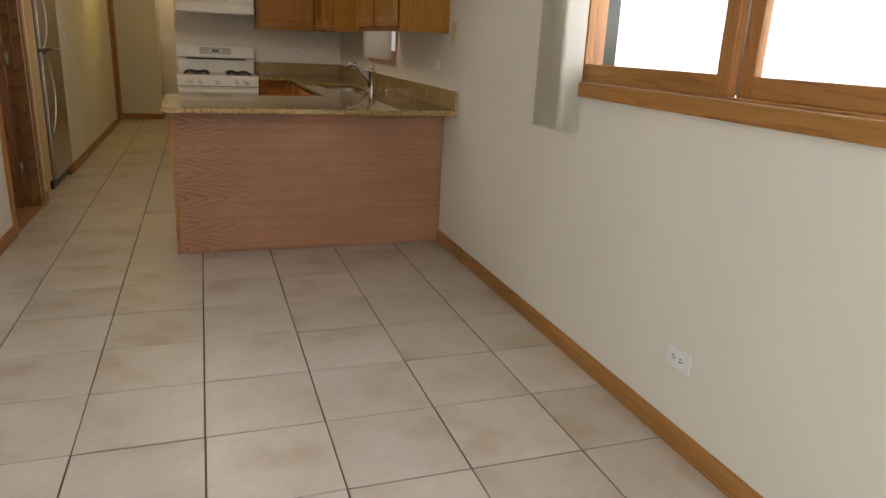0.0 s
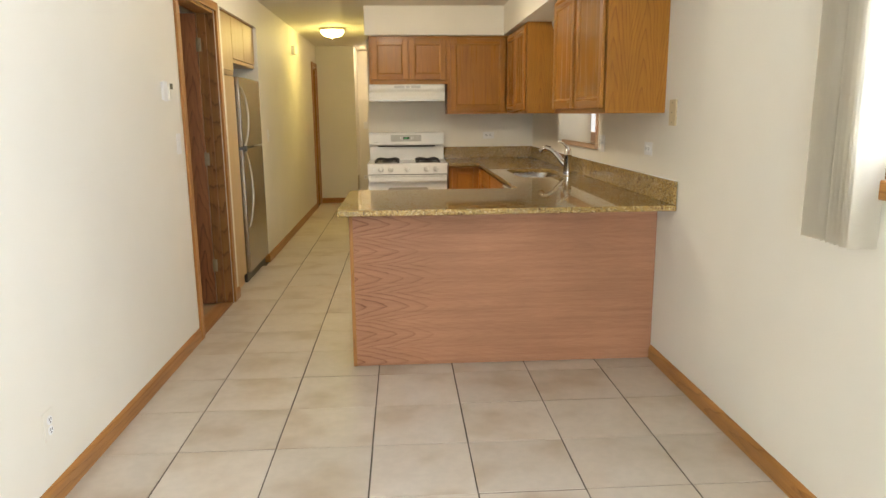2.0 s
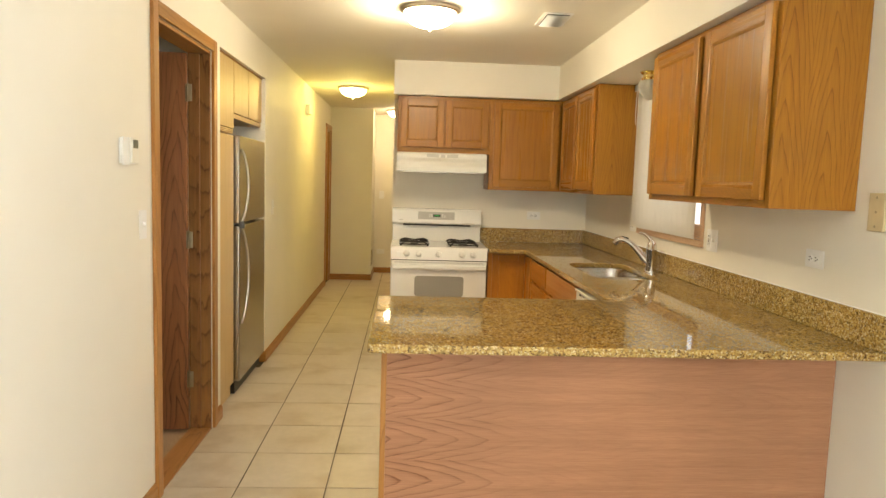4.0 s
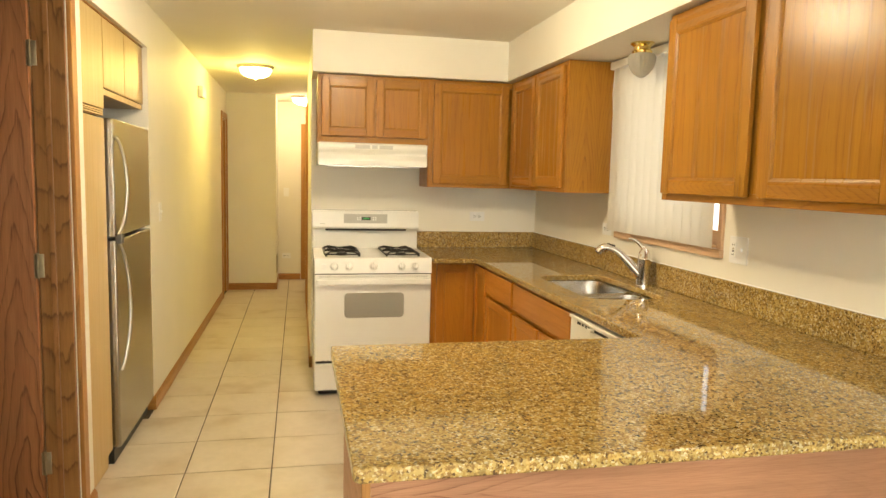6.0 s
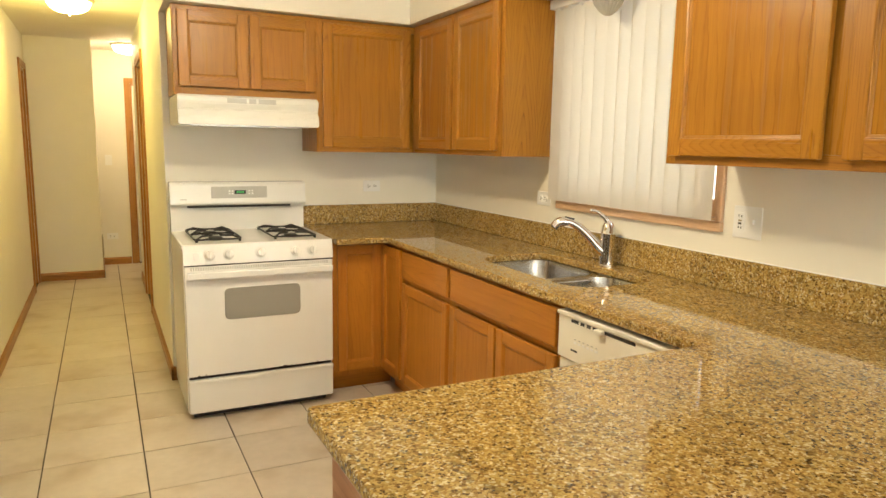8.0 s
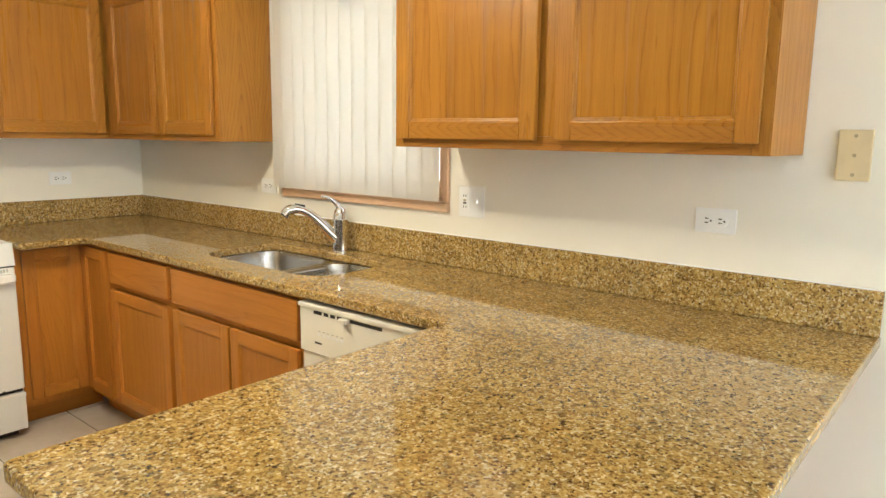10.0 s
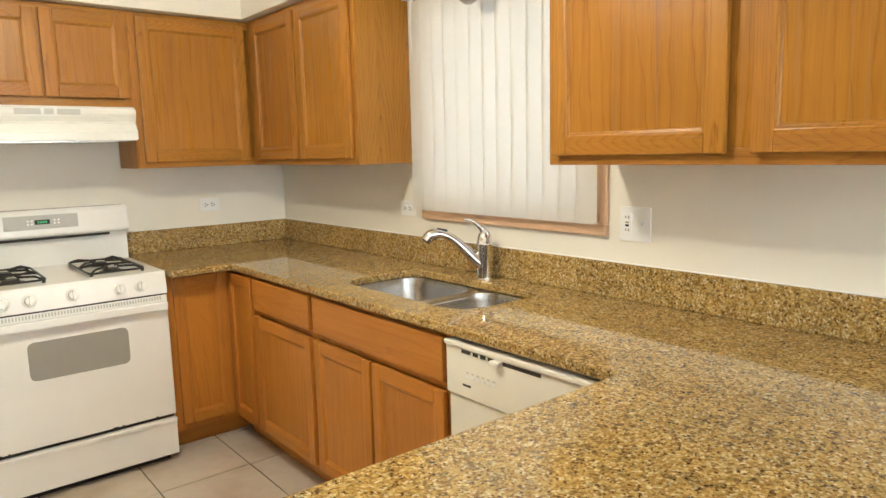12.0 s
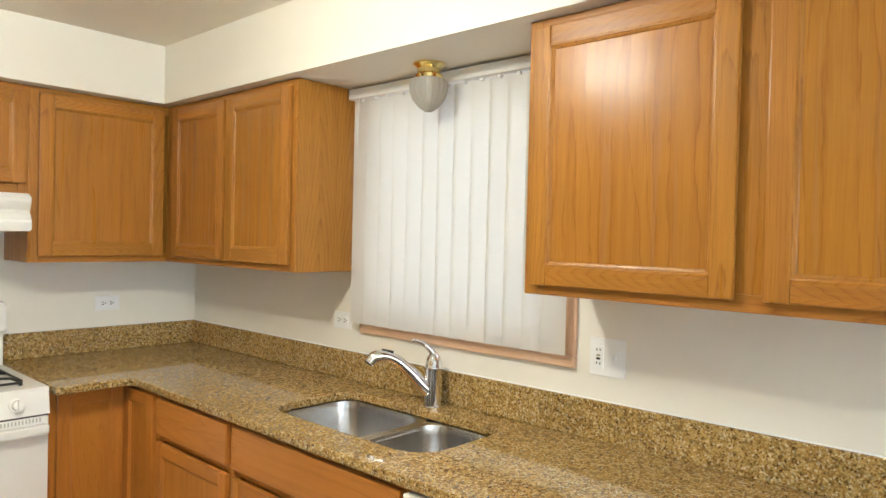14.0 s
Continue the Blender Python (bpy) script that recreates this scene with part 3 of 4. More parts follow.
def window_unit(name, y0, y1, z0, z1, splits, label, mats, w=0.05, apron=0.06):
    """An oak window with its sashes in the right-hand wall."""
    mz, my = mats
    un = thing(name, (RIGHT, y0, z0), label, "window", "", "structure")
    f0, f1 = RIGHT - 0.016, RIGHT
    part("casing", box(f0, f1, y0 - w, y0, z0 - 0.001, z1 + 0.03, 0.004), mz, un)
    part("casing", box(f0, f1, y1, y1 + w * 0.6, z0 - 0.001, z1 + 0.03, 0.004), mz, un)
    part("window_sill", box(f0 - 0.005, f1 + 0.03, y0 - w, y1 + w * 0.4, z0 - apron, z0 - 0.001, 0.006), my, un)
    part("head_casing", box(f0, f1, y0, y1, z1, z1 + 0.03, 0.004), my, un)
    t = 0.008
    for a, c, d, e, mat in ((y0, y0 + t, z0, z1, mz), (y1 - t, y1, z0, z1, mz), (y0 + t, y1 - t, z0, z0 + t, my), (y0 + t, y1 - t, z1 - t, z1, my)):
        part("window_frame", box(RIGHT + 0.002, RIGHT + 0.138, a, c, d, e, 0.002), mat, un)
    edges = [y0 + t, *splits, y1 - t]
    for k, (a, c) in enumerate(zip(edges, edges[1:])):
        x0 = RIGHT + (0.050 if k == 0 else 0.014)
        x1, s = x0 + 0.034, 0.060
        sash = part("sash", box(x0, x1, a, a + s, z0 + t, z1 - t, 0.004), mz, un)
        part("stile", box(x0, x1, c - s, c, z0 + t, z1 - t, 0.004), mz, sash)
        part("rail", box(x0 + 0.001, x1 - 0.001, a + s, c - s, z0 + t, z0 + t + 0.065, 0.004), my, sash)
        part("rail", box(x0 + 0.001, x1 - 0.001, a + s, c - s, z1 - t - 0.05, z1 - t, 0.004), my, sash)
        pane = part("pane", box(x0 + 0.014, x0 + 0.020, a + s - 0.004, c - s + 0.004, z0 + t + 0.061, z1 - t - 0.046), pane_glass, sash, "clear glass pane")
        pane.visible_shadow = False
    return un


window_unit("window_1", *WIN1, [3.380], "oak sliding window, bright with daylight", (trim_z, trim_y))
window_unit("window_2", *WIN2, [], "oak window over the sink behind closed vertical blinds", (pale_z, pale_y), 0.030, 0.040)

# unseen window beside the walk's start, added to let in more daylight
w3 = thing("unseen_window", (LEFT, SIDE[0], SIDE[2]), "added oak-framed window, out of view", "window", "", "structure")
a, c, d, e = SIDE
for y0, y1, z0, z1, mt in ((a - 0.06, a, d - 0.06, e + 0.06, trim_z), (c, c + 0.06, d - 0.06, e + 0.06, trim_z), (a, c, d - 0.06, d, trim_y), (a, c, e, e + 0.06, trim_y)):
    part("casing", box(LEFT, LEFT + 0.016, y0, y1, z0, z1, 0.004), mt, w3)
for y in (a + 0.002, (a + c) / 2 - 0.024, c - 0.05):
    part("stile", box(LEFT - 0.08, LEFT - 0.04, y, y + 0.048, d + 0.002, e - 0.002, 0.003), trim_z, w3)
pane = part("pane", box(LEFT - 0.063, LEFT - 0.057, a + 0.05, c - 0.05, d + 0.002, e - 0.002), pane_glass, w3)
pane.visible_shadow = False
# ---- cabinets ----
def panel_door(parent, facing, n, u0, u1, z0, z1, t=0.020, s=0.055, name="door", mats=None):
    """A frame-and-panel oak door with a moulded inner edge. facing: 'x' looks to -x at depth n, 'y' looks to -y."""
    upright, level, flat = mats or (oak_z, rail_y if facing == "x" else rail_x, panel_y if facing == "x" else panel_x)
    n -= 0.0025

    def put(nm, a, b_, c, d, n0, n1, r, mat, par):
        args = (n0, n1, a, b_) if facing == "x" else (a, b_, n0, n1)
        return part(nm, box(*args, c, d, r), mat, par)

    door = put(name, u0 + s - 0.006, u1 - s + 0.006, z0 + s - 0.006, z1 - s + 0.006, n - t + 0.0095, n - 0.002, 0.0, flat, parent)
    put("stile", u0, u0 + s, z0, z1, n - t, n, 0.005, upright, door)
    put("stile", u1 - s, u1, z0, z1, n - t, n, 0.005, upright, door)
    put("rail", u0 + s, u1 - s, z0, z0 + s, n - t + 0.0005, n, 0.004, level, door)
    put("rail", u0 + s, u1 - s, z1 - s, z1, n - t + 0.0005, n, 0.004, level, door)
    bead = bmesh.new()
    loops = []
    for d, h in ((-0.005, 0.0030), (-0.003, 0.0012), (0.0015, 0.0016), (0.0030, 0.0042), (0.0085, 0.0062), (0.0105, 0.0085), (0.0110, 0.0100)):
        q = ((u0 + s + d, z0 + s + d), (u1 - s - d, z0 + s + d), (u1 - s - d, z1 - s - d), (u0 + s + d, z1 - s - d))
        loops.append([bead.verts.new((n - t + h, u, z) if facing == "x" else (u, n - t + h, z)) for u, z in q])
    for p, q in zip(loops, loops[1:]):
        for k in range(4):
            bead.faces.new((p[k], p[(k + 1) % 4], q[(k + 1) % 4], q[k]))
    bmesh.ops.recalc_face_normals(bead, faces=bead.faces)
    part("bead", bead, upright, door, "", None)
    return door


def drawer_front(parent, n, u0, u1, z0, z1, name="drawer_front"):
    return part(name, box(n - 0.022, n - 0.0025, u0, u1, z0, z1, 0.006, None, 3), base_y, parent)


def wall_cabinet(name, facing, face, back, u0, u1, z0, z1, doors, label, group="wall cabinets"):
    """A wall cabinet: box with a face frame and framed doors."""
    at = (face, u0, z0) if facing == "x" else (u0, face, z0)
    c = thing(name, at, label, "cabinet", group)

    def args(n0, n1, a, b_):
        return (n0, n1, a, b_) if facing == "x" else (a, b_, n0, n1)

    part("body", box(*args(face + 0.0195, back, u0 + 0.002, u1 - 0.002), z0 + 0.012, z1, 0.002), oak_z, c)
    part("frame_rail", box(*args(face + 0.0005, face + 0.019, u0 + 0.04, u1 - 0.04), z0, z0 + 0.04, 0.002), oak_y if facing == "x" else oak_x, c)
    part("frame_rail", box(*args(face + 0.0005, face + 0.019, u0 + 0.04, u1 - 0.04), z1 - 0.04, z1, 0.002), oak_y if facing == "x" else oak_x, c)
    part("frame_stile", box(*args(face, face + 0.019, u0, u0 + 0.04), z0, z1, 0.002), oak_z, c)
    part("frame_stile", box(*args(face, face + 0.019, u1 - 0.04, u1), z0, z1, 0.002), oak_z, c)
    for (a, b_), (c2, d2) in zip(doors, doors[1:]):
        part("frame_stile", box(*args(face + 0.001, face + 0.019, min(b_, d2) - 0.03, max(a, c2) + 0.03), z0 + 0.04, z1 - 0.04, 0.002), oak_z, c)
    part("end_panel", box(*args(face + 0.0015, back, u0 - 0.0035, u0 - 0.0002), z0, z1, 0.001), end_oak if facing == "x" else oak_z, c)
    for a, b_ in doors:
        panel_door(c, facing, face - 0.001, a, b_, z0 + 0.028 if z0 < 1.5 else z0 + 0.045, z1 - 0.026)
    return c


UPX = 1.825
CT = SOFFIT - 0.002
wall_cabinet("wall_cabinet", "x", UPX, RIGHT - 0.002, 5.930, 7.137, UP_Z, CT, [(5.952, 6.500), (6.562, 7.112)], "honey oak wall cabinet with two panelled doors, near the bar end")
wall_cabinet("wall_cabinet", "x", UPX, RIGHT - 0.002, 8.225, 9.288, UP_Z, CT, [(8.250, 8.712), (8.736, 9.200)], "honey oak wall cabinet with two doors, beside the sink window")
wall_cabinet("wall_cabinet", "y", 9.292, BACK - 0.002, 1.218, UPX + 0.2, UP_Z, CT, [(1.250, 1.800)], "honey oak wall cabinet with one wide panelled door, in the corner")
wall_cabinet("wall_cabinet", "y", 9.292, BACK - 0.002, 0.448, 1.216, 1.672, CT, [(0.470, 0.831), (0.842, 1.204)], "short honey oak wall cabinet above the range hood")


def base_cabinet(u0, u1, doors, drawers, label, full=False):
    """A base cabinet in the run under the window."""
    f = 1.522
    c = thing("base_cabinet", (f, u0, 0), label, "cabinet", "base cabinets")
    part("body", box(f + 0.019, RIGHT - 0.004, u0 + 0.001, u1 - 0.001, 0.10, 0.70), base_z, c)
    part("toe_kick", box(f + 0.075, f + 0.09, u0, u1, 0.0, 0.10), base_y, c)
    part("face_frame", frame_mesh("x", f, f + 0.018, u0, u1, 0.10, 0.884), base_z, c)
    for a, b_ in doors:
        panel_door(c, "x", f - 0.001, a, b_, 0.135, 0.865 if full else 0.690, s=0.05, mats=(base_z, base_y, base_z))
    for a, b_ in drawers:
        drawer_front(c, f - 0.001, a, b_, 0.720, 0.866)
    return c


def frame_mesh(axis, n0, n1, u0, u1, z0, z1):
    mid = [(u0 + 0.04, u1 - 0.04, z0 + 0.04, z1 - 0.19), (u0 + 0.04, u1 - 0.04, z1 - 0.15, z1 - 0.03)]
    return wall_mesh(axis, n0, n1, u0, u1, z0, z1, mid)


base_cabinet(8.695, 9.0, [(8.712, 8.980)], [], "honey oak corner cabinet leaf of full height", True)
base_cabinet(8.128, 8.693, [(8.145, 8.680)], [(8.145, 8.680)], "honey oak base cabinet with a drawer above its door")
base_cabinet(7.262, 8.126, [(7.285, 7.690), (7.705, 8.112)], [(7.285, 8.112)], "honey oak sink cabinet with two doors under a false drawer")
cb = thing("base_cabinet", (1.222, 9.0, 0), "honey oak corner cabinet with a narrow full-height door beside the stove", "cabinet", "base cabinets")
part("body", box(1.205, 1.54, 9.020, BACK - 0.004, 0.10, 0.884), base_z, cb)
part("toe_kick", box(1.205, 1.60, 9.075, 9.09, 0.0, 0.10), base_x, cb)
part("face_frame", frame_mesh("y", 9.001, 9.019, 1.205, 1.521, 0.10, 0.884), base_z, cb)
panel_door(cb, "y", 9.0, 1.238, 1.500, 0.135, 0.865, s=0.05, mats=(base_z, base_y, base_z))

# bar cabinet with its veneered back
PX0, PY0, PY1 = 0.460, 5.954, 6.585
pc = thing("bar_cabinet", (PX0, PY0, 0), "breakfast bar cabinet with a faded pinkish oak veneer back", "cabinet")
part("back_panel", box(PX0 + 0.018, RIGHT - 0.002, PY0, PY0 + 0.012, 0.003, 0.885, 0.001), veneer_x, pc, "faded oak veneer with wavy grain")
part("end_panel", box(PX0, PX0 + 0.012, PY0 + 0.02, PY1, 0.003, 0.885, 0.001), veneer_y, pc)
part("corner_trim", box(PX0 - 0.003, PX0 + 0.018, PY0 - 0.003, PY0 + 0.02, 0.002, 0.885, 0.003), trim_z, pc)
part("body", box(PX0 + 0.014, RIGHT - 0.004, PY0 + 0.014, PY1 - 0.02, 0.10, 0.70), oak_z, pc)
part("face_frame", box(PX0 + 0.012, 1.48, PY1 - 0.019, PY1, 0.09, 0.884), oak_z, pc)

# ---- worktop, sink, tap ----
SK = (1.624, 2.008, 7.332, 8.092)
worktop = thing("countertop", (PX0, 5.70, TOP - 0.03), "polished brown speckled granite worktop with a raised backsplash", "countertop")
outline = rounded([(0.418, 5.70, 0.02), (2.148, 5.70, 0.0), (2.148, BACK - 0.002, 0.0), (1.196, BACK - 0.002, 0.0), (1.196, 8.865, 0.008), (1.484, 8.865, 0.05), (1.484, 6.625, 0.012), (0.418, 6.625, 0.02)])
hole = rounded([(SK[0], SK[2], 0.13), (SK[1], SK[2], 0.08), (SK[1], SK[3], 0.08), (SK[0], SK[3], 0.13)], 10)
part("slab", slab(outline, [hole], TOP - 0.030, TOP, 0.004), stone, worktop)
part("backsplash", box(2.130, 2.148, 5.702, BACK - 0.022, TOP + 0.001, 1.038, 0.003), stone, worktop)
part("backsplash", box(1.196, 2.148, BACK - 0.021, BACK - 0.002, TOP + 0.001, 1.038, 0.003), stone, worktop)

part("caulk", box(2.1385, 2.1485, 5.706, BACK - 0.024, 1.0375, 1.0405, 0.001), white_plastic, worktop, "white caulk line")
part("caulk", box(1.198, 2.138, BACK - 0.0125, BACK - 0.0015, 1.0375, 1.0405, 0.001), white_plastic, worktop, "white caulk line")

sink = thing("sink", (1.81, 7.71, TOP - 0.21), "brushed stainless steel double bowl sink set under the worktop", "sink")


def bowl(x0, x1, y0, y1, z_top, depth):
    bm = bmesh.new()
    rings = []
    for inset, z, r in ((-0.02, z_top, 0.08), (0.0, z_top, 0.10), (0.006, z_top - 0.03, 0.10), (0.016, z_top - depth + 0.035, 0.10), (0.040, z_top - depth + 0.008, 0.09), (0.095, z_top - depth, 0.05)):
        loop = rounded([(x0 + inset, y0 + inset, r), (x1 - inset, y0 + inset, r), (x1 - inset, y1 - inset, r), (x0 + inset, y1 - inset, r)], 6)
        rings.append([bm.verts.new((p[0], p[1], z)) for p in loop])
    for p, q in zip(rings, rings[1:]):
        for i in range(len(p)):
            bm.faces.new((p[i], p[(i + 1) % len(p)], q[(i + 1) % len(q)], q[i]))
    bm.faces.new(rings[-1])
    bmesh.ops.recalc_face_normals(bm, faces=bm.faces)
    return bm


Z_S = TOP - 0.032
for y0, y1, dep in ((7.336, 7.630, 0.17), (7.668, 8.088, 0.19)):
    bw = part("bowl", bowl(SK[0] + 0.006, SK[1] - 0.006, y0, y1, Z_S, dep), sink_steel, sink, "", 50)
    part("drain", lathe([(0.0, 0.002), (0.030, 0.002), (0.036, 0.006), (0.042, 0.006), (0.045, 0.001)], 24, None,
         Matrix.Translation((1.815, (y0 + y1) / 2, Z_S - dep))), chrome, bw, "chrome drain")
part("divider", box(SK[0] + 0.012, SK[1] - 0.012, 7.624, 7.674, Z_S - 0.040, Z_S - 0.006, 0.014, None, 3), sink_steel, sink)

FX, FY = 2.068, 7.700
tap = thing("faucet", (FX, FY, TOP), "chrome single-lever kitchen faucet with a pull-out spout", "faucet")
part("base", lathe([(0.0, 0.0), (0.0365, 0.0), (0.0365, 0.003), (0.0340, 0.006), (0.0335, 0.138), (0.0345, 0.140), (0.0345, 0.144), (0.0320, 0.148), (0.0300, 0.166), (0.023, 0.184), (0.013, 0.194), (0.0, 0.196)], 32, None,
     Matrix.Translation((FX, FY, TOP))), chrome, tap)


def along(s, up):
    return Vector((FX - 0.815 * s, FY + 0.58 * s, TOP + up))


sp = smooth_path([along(0.0, 0.050), along(0.035, 0.075), along(0.085, 0.128), along(0.135, 0.170), along(0.18, 0.187), along(0.215, 0.182), along(0.234, 0.162)], 6)
n = len(sp)
part("spout", tube(sp, 0.015, 18, None, [0.030 - 0.0120 * min(1, i / (n * 0.42)) + (0.005 * min(1, (i / n - 0.62) / 0.12) if i > n * 0.62 else 0) for i in range(n)]), chrome, tap)
part("nozzle", tube([sp[-1] + Vector((0.002, -0.001, 0.004)), sp[-1] + Vector((-0.002, 0.002, -0.004))], 0.0185, 16), black, tap)
part("spray_button", tube([along(0.150, 0.197), along(0.192, 0.206)], 0.007, 10), black, tap)
lv = smooth_path([along(0.0, 0.186), along(0.016, 0.208), along(0.042, 0.231), along(0.068, 0.241), along(0.082, 0.240)], 5)
part("lever", tube(lv, 0.006, 12, None, [0.013 - 0.008 * min(1, i / (len(lv) * 0.8)) + (0.002 if i > len(lv) * 0.8 else 0) for i in range(len(lv))]), chrome, tap)

# ---- dishwasher ----
DW0, DW1 = 6.655, 7.258
dw = thing("dishwasher", (1.50, DW0, 0), "bisque dishwasher with a slotted control panel", "dishwasher")
part("body", box(1.53, 2.10, DW0, DW1, 0.10, 0.862, 0.003), bisque, dw)
part("door", box(1.500, 1.529, DW0 + 0.004, DW1 - 0.004, 0.115, 0.700, 0.006), bisque, dw)
cp = part("control_panel", box(1.490, 1.529, DW0 + 0.002, DW1 - 0.002, 0.706, 0.868, 0.006), bisque, dw)
part("slot", box(1.4885, 1.492, DW0 + 0.215, DW1 - 0.075, 0.841, 0.852, 0.001), dark_slot, cp, "dark slot")
for k in range(4):
    part("slot_bar", box(1.4865, 1.4905, DW1 - 0.125 - 0.032 * k, DW1 - 0.117 - 0.032 * k, 0.841, 0.852, 0.0008), bisque, cp)
part("latch", box(1.470, 1.492, DW1 - 0.248, DW1 - 0.212, 0.838, 0.853, 0.004), bisque, cp)
part("lip", box(1.482, 1.529, DW0 + 0.001, DW1 - 0.001, 0.858, 0.872, 0.004), bisque, cp)
for k in range(6):
    part("marking", box(1.4892, 1.4906, DW1 - 0.105 - 0.022 * k, DW1 - 0.095 - 0.022 * k, 0.784, 0.787), grey_print, cp)
    part("push_button", box(1.4885, 1.4906, DW1 - 0.107 - 0.022 * k, DW1 - 0.093 - 0.022 * k, 0.770, 0.778, 0.0006), white_plastic, cp)
part("badge", box(1.4890, 1.4906, DW1 - 0.112, DW1 - 0.078, 0.742, 0.748), black, cp)
part("dial", lathe([(0.0, 0.014), (0.016, 0.014), (0.020, 0.010), (0.021, 0.0)], 24, None, Matrix.Translation((1.491, DW0 + 0.14, 0.775)) @ Matrix.Rotation(radians(-90), 4, "Y")), bisque, cp)

# ---- stove ----
SX0, SX1, SY = 0.420, 1.187, 8.900
st = thing("stove", (SX0, SY, 0), "white freestanding gas stove with black grates and a grey oven window", "stove")
part("body", box(SX0, SX1, SY + 0.035, 9.55, 0.036, 0.895, 0.006), enamel, st)
part("plinth", box(SX0 + 0.03, SX1 - 0.03, SY + 0.06, 9.5, 0.0, 0.037), black, st)
part("cooktop", box(SX0 - 0.004, SX1 + 0.004, SY + 0.02, 9.52, 0.893, 0.916, 0.008), enamel, st)
b = bmesh.new()
vs = [[b.verts.new((x, y, z)) for y, z in ((SY + 0.003, 0.815), (SY + 0.018, 0.905), (SY + 0.032, 0.9125), (SY + 0.06, 0.9125), (SY + 0.06, 0.815))] for x in (SX0, SX1)]
for i in range(5):
    k = (i + 1) % 5
    b.faces.new((vs[0][i], vs[0][k], vs[1][k], vs[1][i]))
b.faces.new(vs[0]), b.faces.new(vs[1][::-1])
bmesh.ops.recalc_face_normals(b, faces=b.faces)
panel = part("control_panel", b, enamel, st)
for x in (0.545, 0.640, 0.800, 0.985, 1.075):
    m = Matrix.Translation((x, SY + 0.0095, 0.862)) @ Matrix.Rotation(radians(81), 4, "X")
    kb = lathe([(0.0, 0.034), (0.014, 0.034), (0.019, 0.030), (0.020, 0.010), (0.026, 0.006), (0.027, 0.0)], 24, None, m)
    knob = part("knob", kb, enamel, panel, "white round knob")
    part("grip", moved(box(-0.0055, 0.0055, -0.019, 0.019, 0.030, 0.044, 0.003), m), enamel, knob)

# Solid dark strip in place of the shade between panel and oven door
part("seam", box(SX0 + 0.004, SX1 - 0.004, SY + 0.006, SY + 0.03, 0.8075, 0.8155), dark_slot, st, "dark strip for the shaded seam over the oven door")
part("label_plate", box(0.468, 0.496, SY + 0.006, SY + 0.012, 0.838, 0.876), white_plastic, panel)
oven = part("oven_door", box(SX0 + 0.004, SX1 - 0.004, SY, SY + 0.034, 0.236, 0.808, 0.006), enamel, st)
win = rounded([(0.612, -0.688, 0.03), (1.003, -0.688, 0.03), (1.003, -0.523, 0.03), (0.612, -0.523, 0.03)])
b = slab(win, [], 0.0, 0.004, 0.001)
part("oven_window", moved(b, Matrix.Translation((0, SY - 0.0025, 0)) @ Matrix.Rotation(radians(-90), 4, "X")), oven_glass, oven, "grey dotted glass window")
part("handle", box(SX0 + 0.012, SX1 - 0.012, SY - 0.040, SY - 0.014, 0.745, 0.782, 0.010, None, 3), enamel, oven, "full-width white handle")
part("handle_mount", box(SX0 + 0.02, SX0 + 0.05, SY - 0.016, SY + 0.002, 0.748, 0.780), enamel, oven)
part("handle_mount", box(SX1 - 0.05, SX1 - 0.02, SY - 0.016, SY + 0.002, 0.748, 0.780), enamel, oven)
b = bmesh.new()
for k in range(60):
    x = SX0 + 0.035 + k * (SX1 - SX0 - 0.07) / 59
    box(x - 0.0028, x + 0.0028, SY - 0.0025, SY + 0.001, 0.788, 0.803, 0, b)
part("vent_slots", b, grey_print, oven, "row of thin vent slots")
for x, w in ((0.470, 0.012), (0.505, 0.006), (0.905, 0.022), (0.945, 0.008), (1.09, 0.010)):
    part("enamel_chip", box(x, x + w, SY - 0.0008, SY + 0.002, 0.2375, 0.2425), dark_slot, oven)
part("drawer", box(SX0 + 0.004, SX1 - 0.004, SY, SY + 0.034, 0.040, 0.205, 0.006), enamel, st)
part("drawer_lip", box(SX0 + 0.004, SX1 - 0.004, SY - 0.008, SY + 0.030, 0.196, 0.218, 0.005), enamel, st)
# Dark strip coloured as the shade in the gap above the drawer
part("shadow_gap", box(SX0 + 0.01, SX1 - 0.01, SY + 0.02, SY + 0.034, 0.214, 0.240), dark_slot, st)
# backguard: upright riser and a thicker console on top
part("riser", box(SX0, SX1, 9.500, 9.56, 0.900, 1.09, 0.004), enamel, st)
b = bmesh.new()
prof = [(9.470, 1.062), (9.452, 1.075), (9.462, 1.185), (9.478, 1.197), (9.56, 1.197), (9.56, 1.062)]
vs = [[b.verts.new((x, y, z)) for y, z in prof] for x in (SX0 - 0.004, SX1 + 0.002)]
for i in range(6):
    k = (i + 1) % 6
    b.faces.new((vs[0][i], vs[0][k], vs[1][k], vs[1][i]))
b.faces.new(vs[0]), b.faces.new(vs[1][::-1])
bmesh.ops.recalc_face_normals(b, faces=b.faces)
bmesh.ops.bevel(b, geom=b.edges[:], offset=0.004, segments=2, affect="EDGES")
console = part("console", b, enamel, st)
# Dark strip stands in for the shaded gap below the console
part("console_vent", box(SX0 + 0.09, SX1 - 0.09, 9.468, 9.500, 1.050, 1.063), dark_slot, st, "dark strip for the gap under the console")
part("display_panel", box(0.640, 0.955, 9.450, 9.466, 1.105, 1.172, 0.002), grey_print, console)
part("clock", box(0.768, 0.832, 9.4475, 9.452, 1.128, 1.150, 0.001), black, console, "dark clock window")
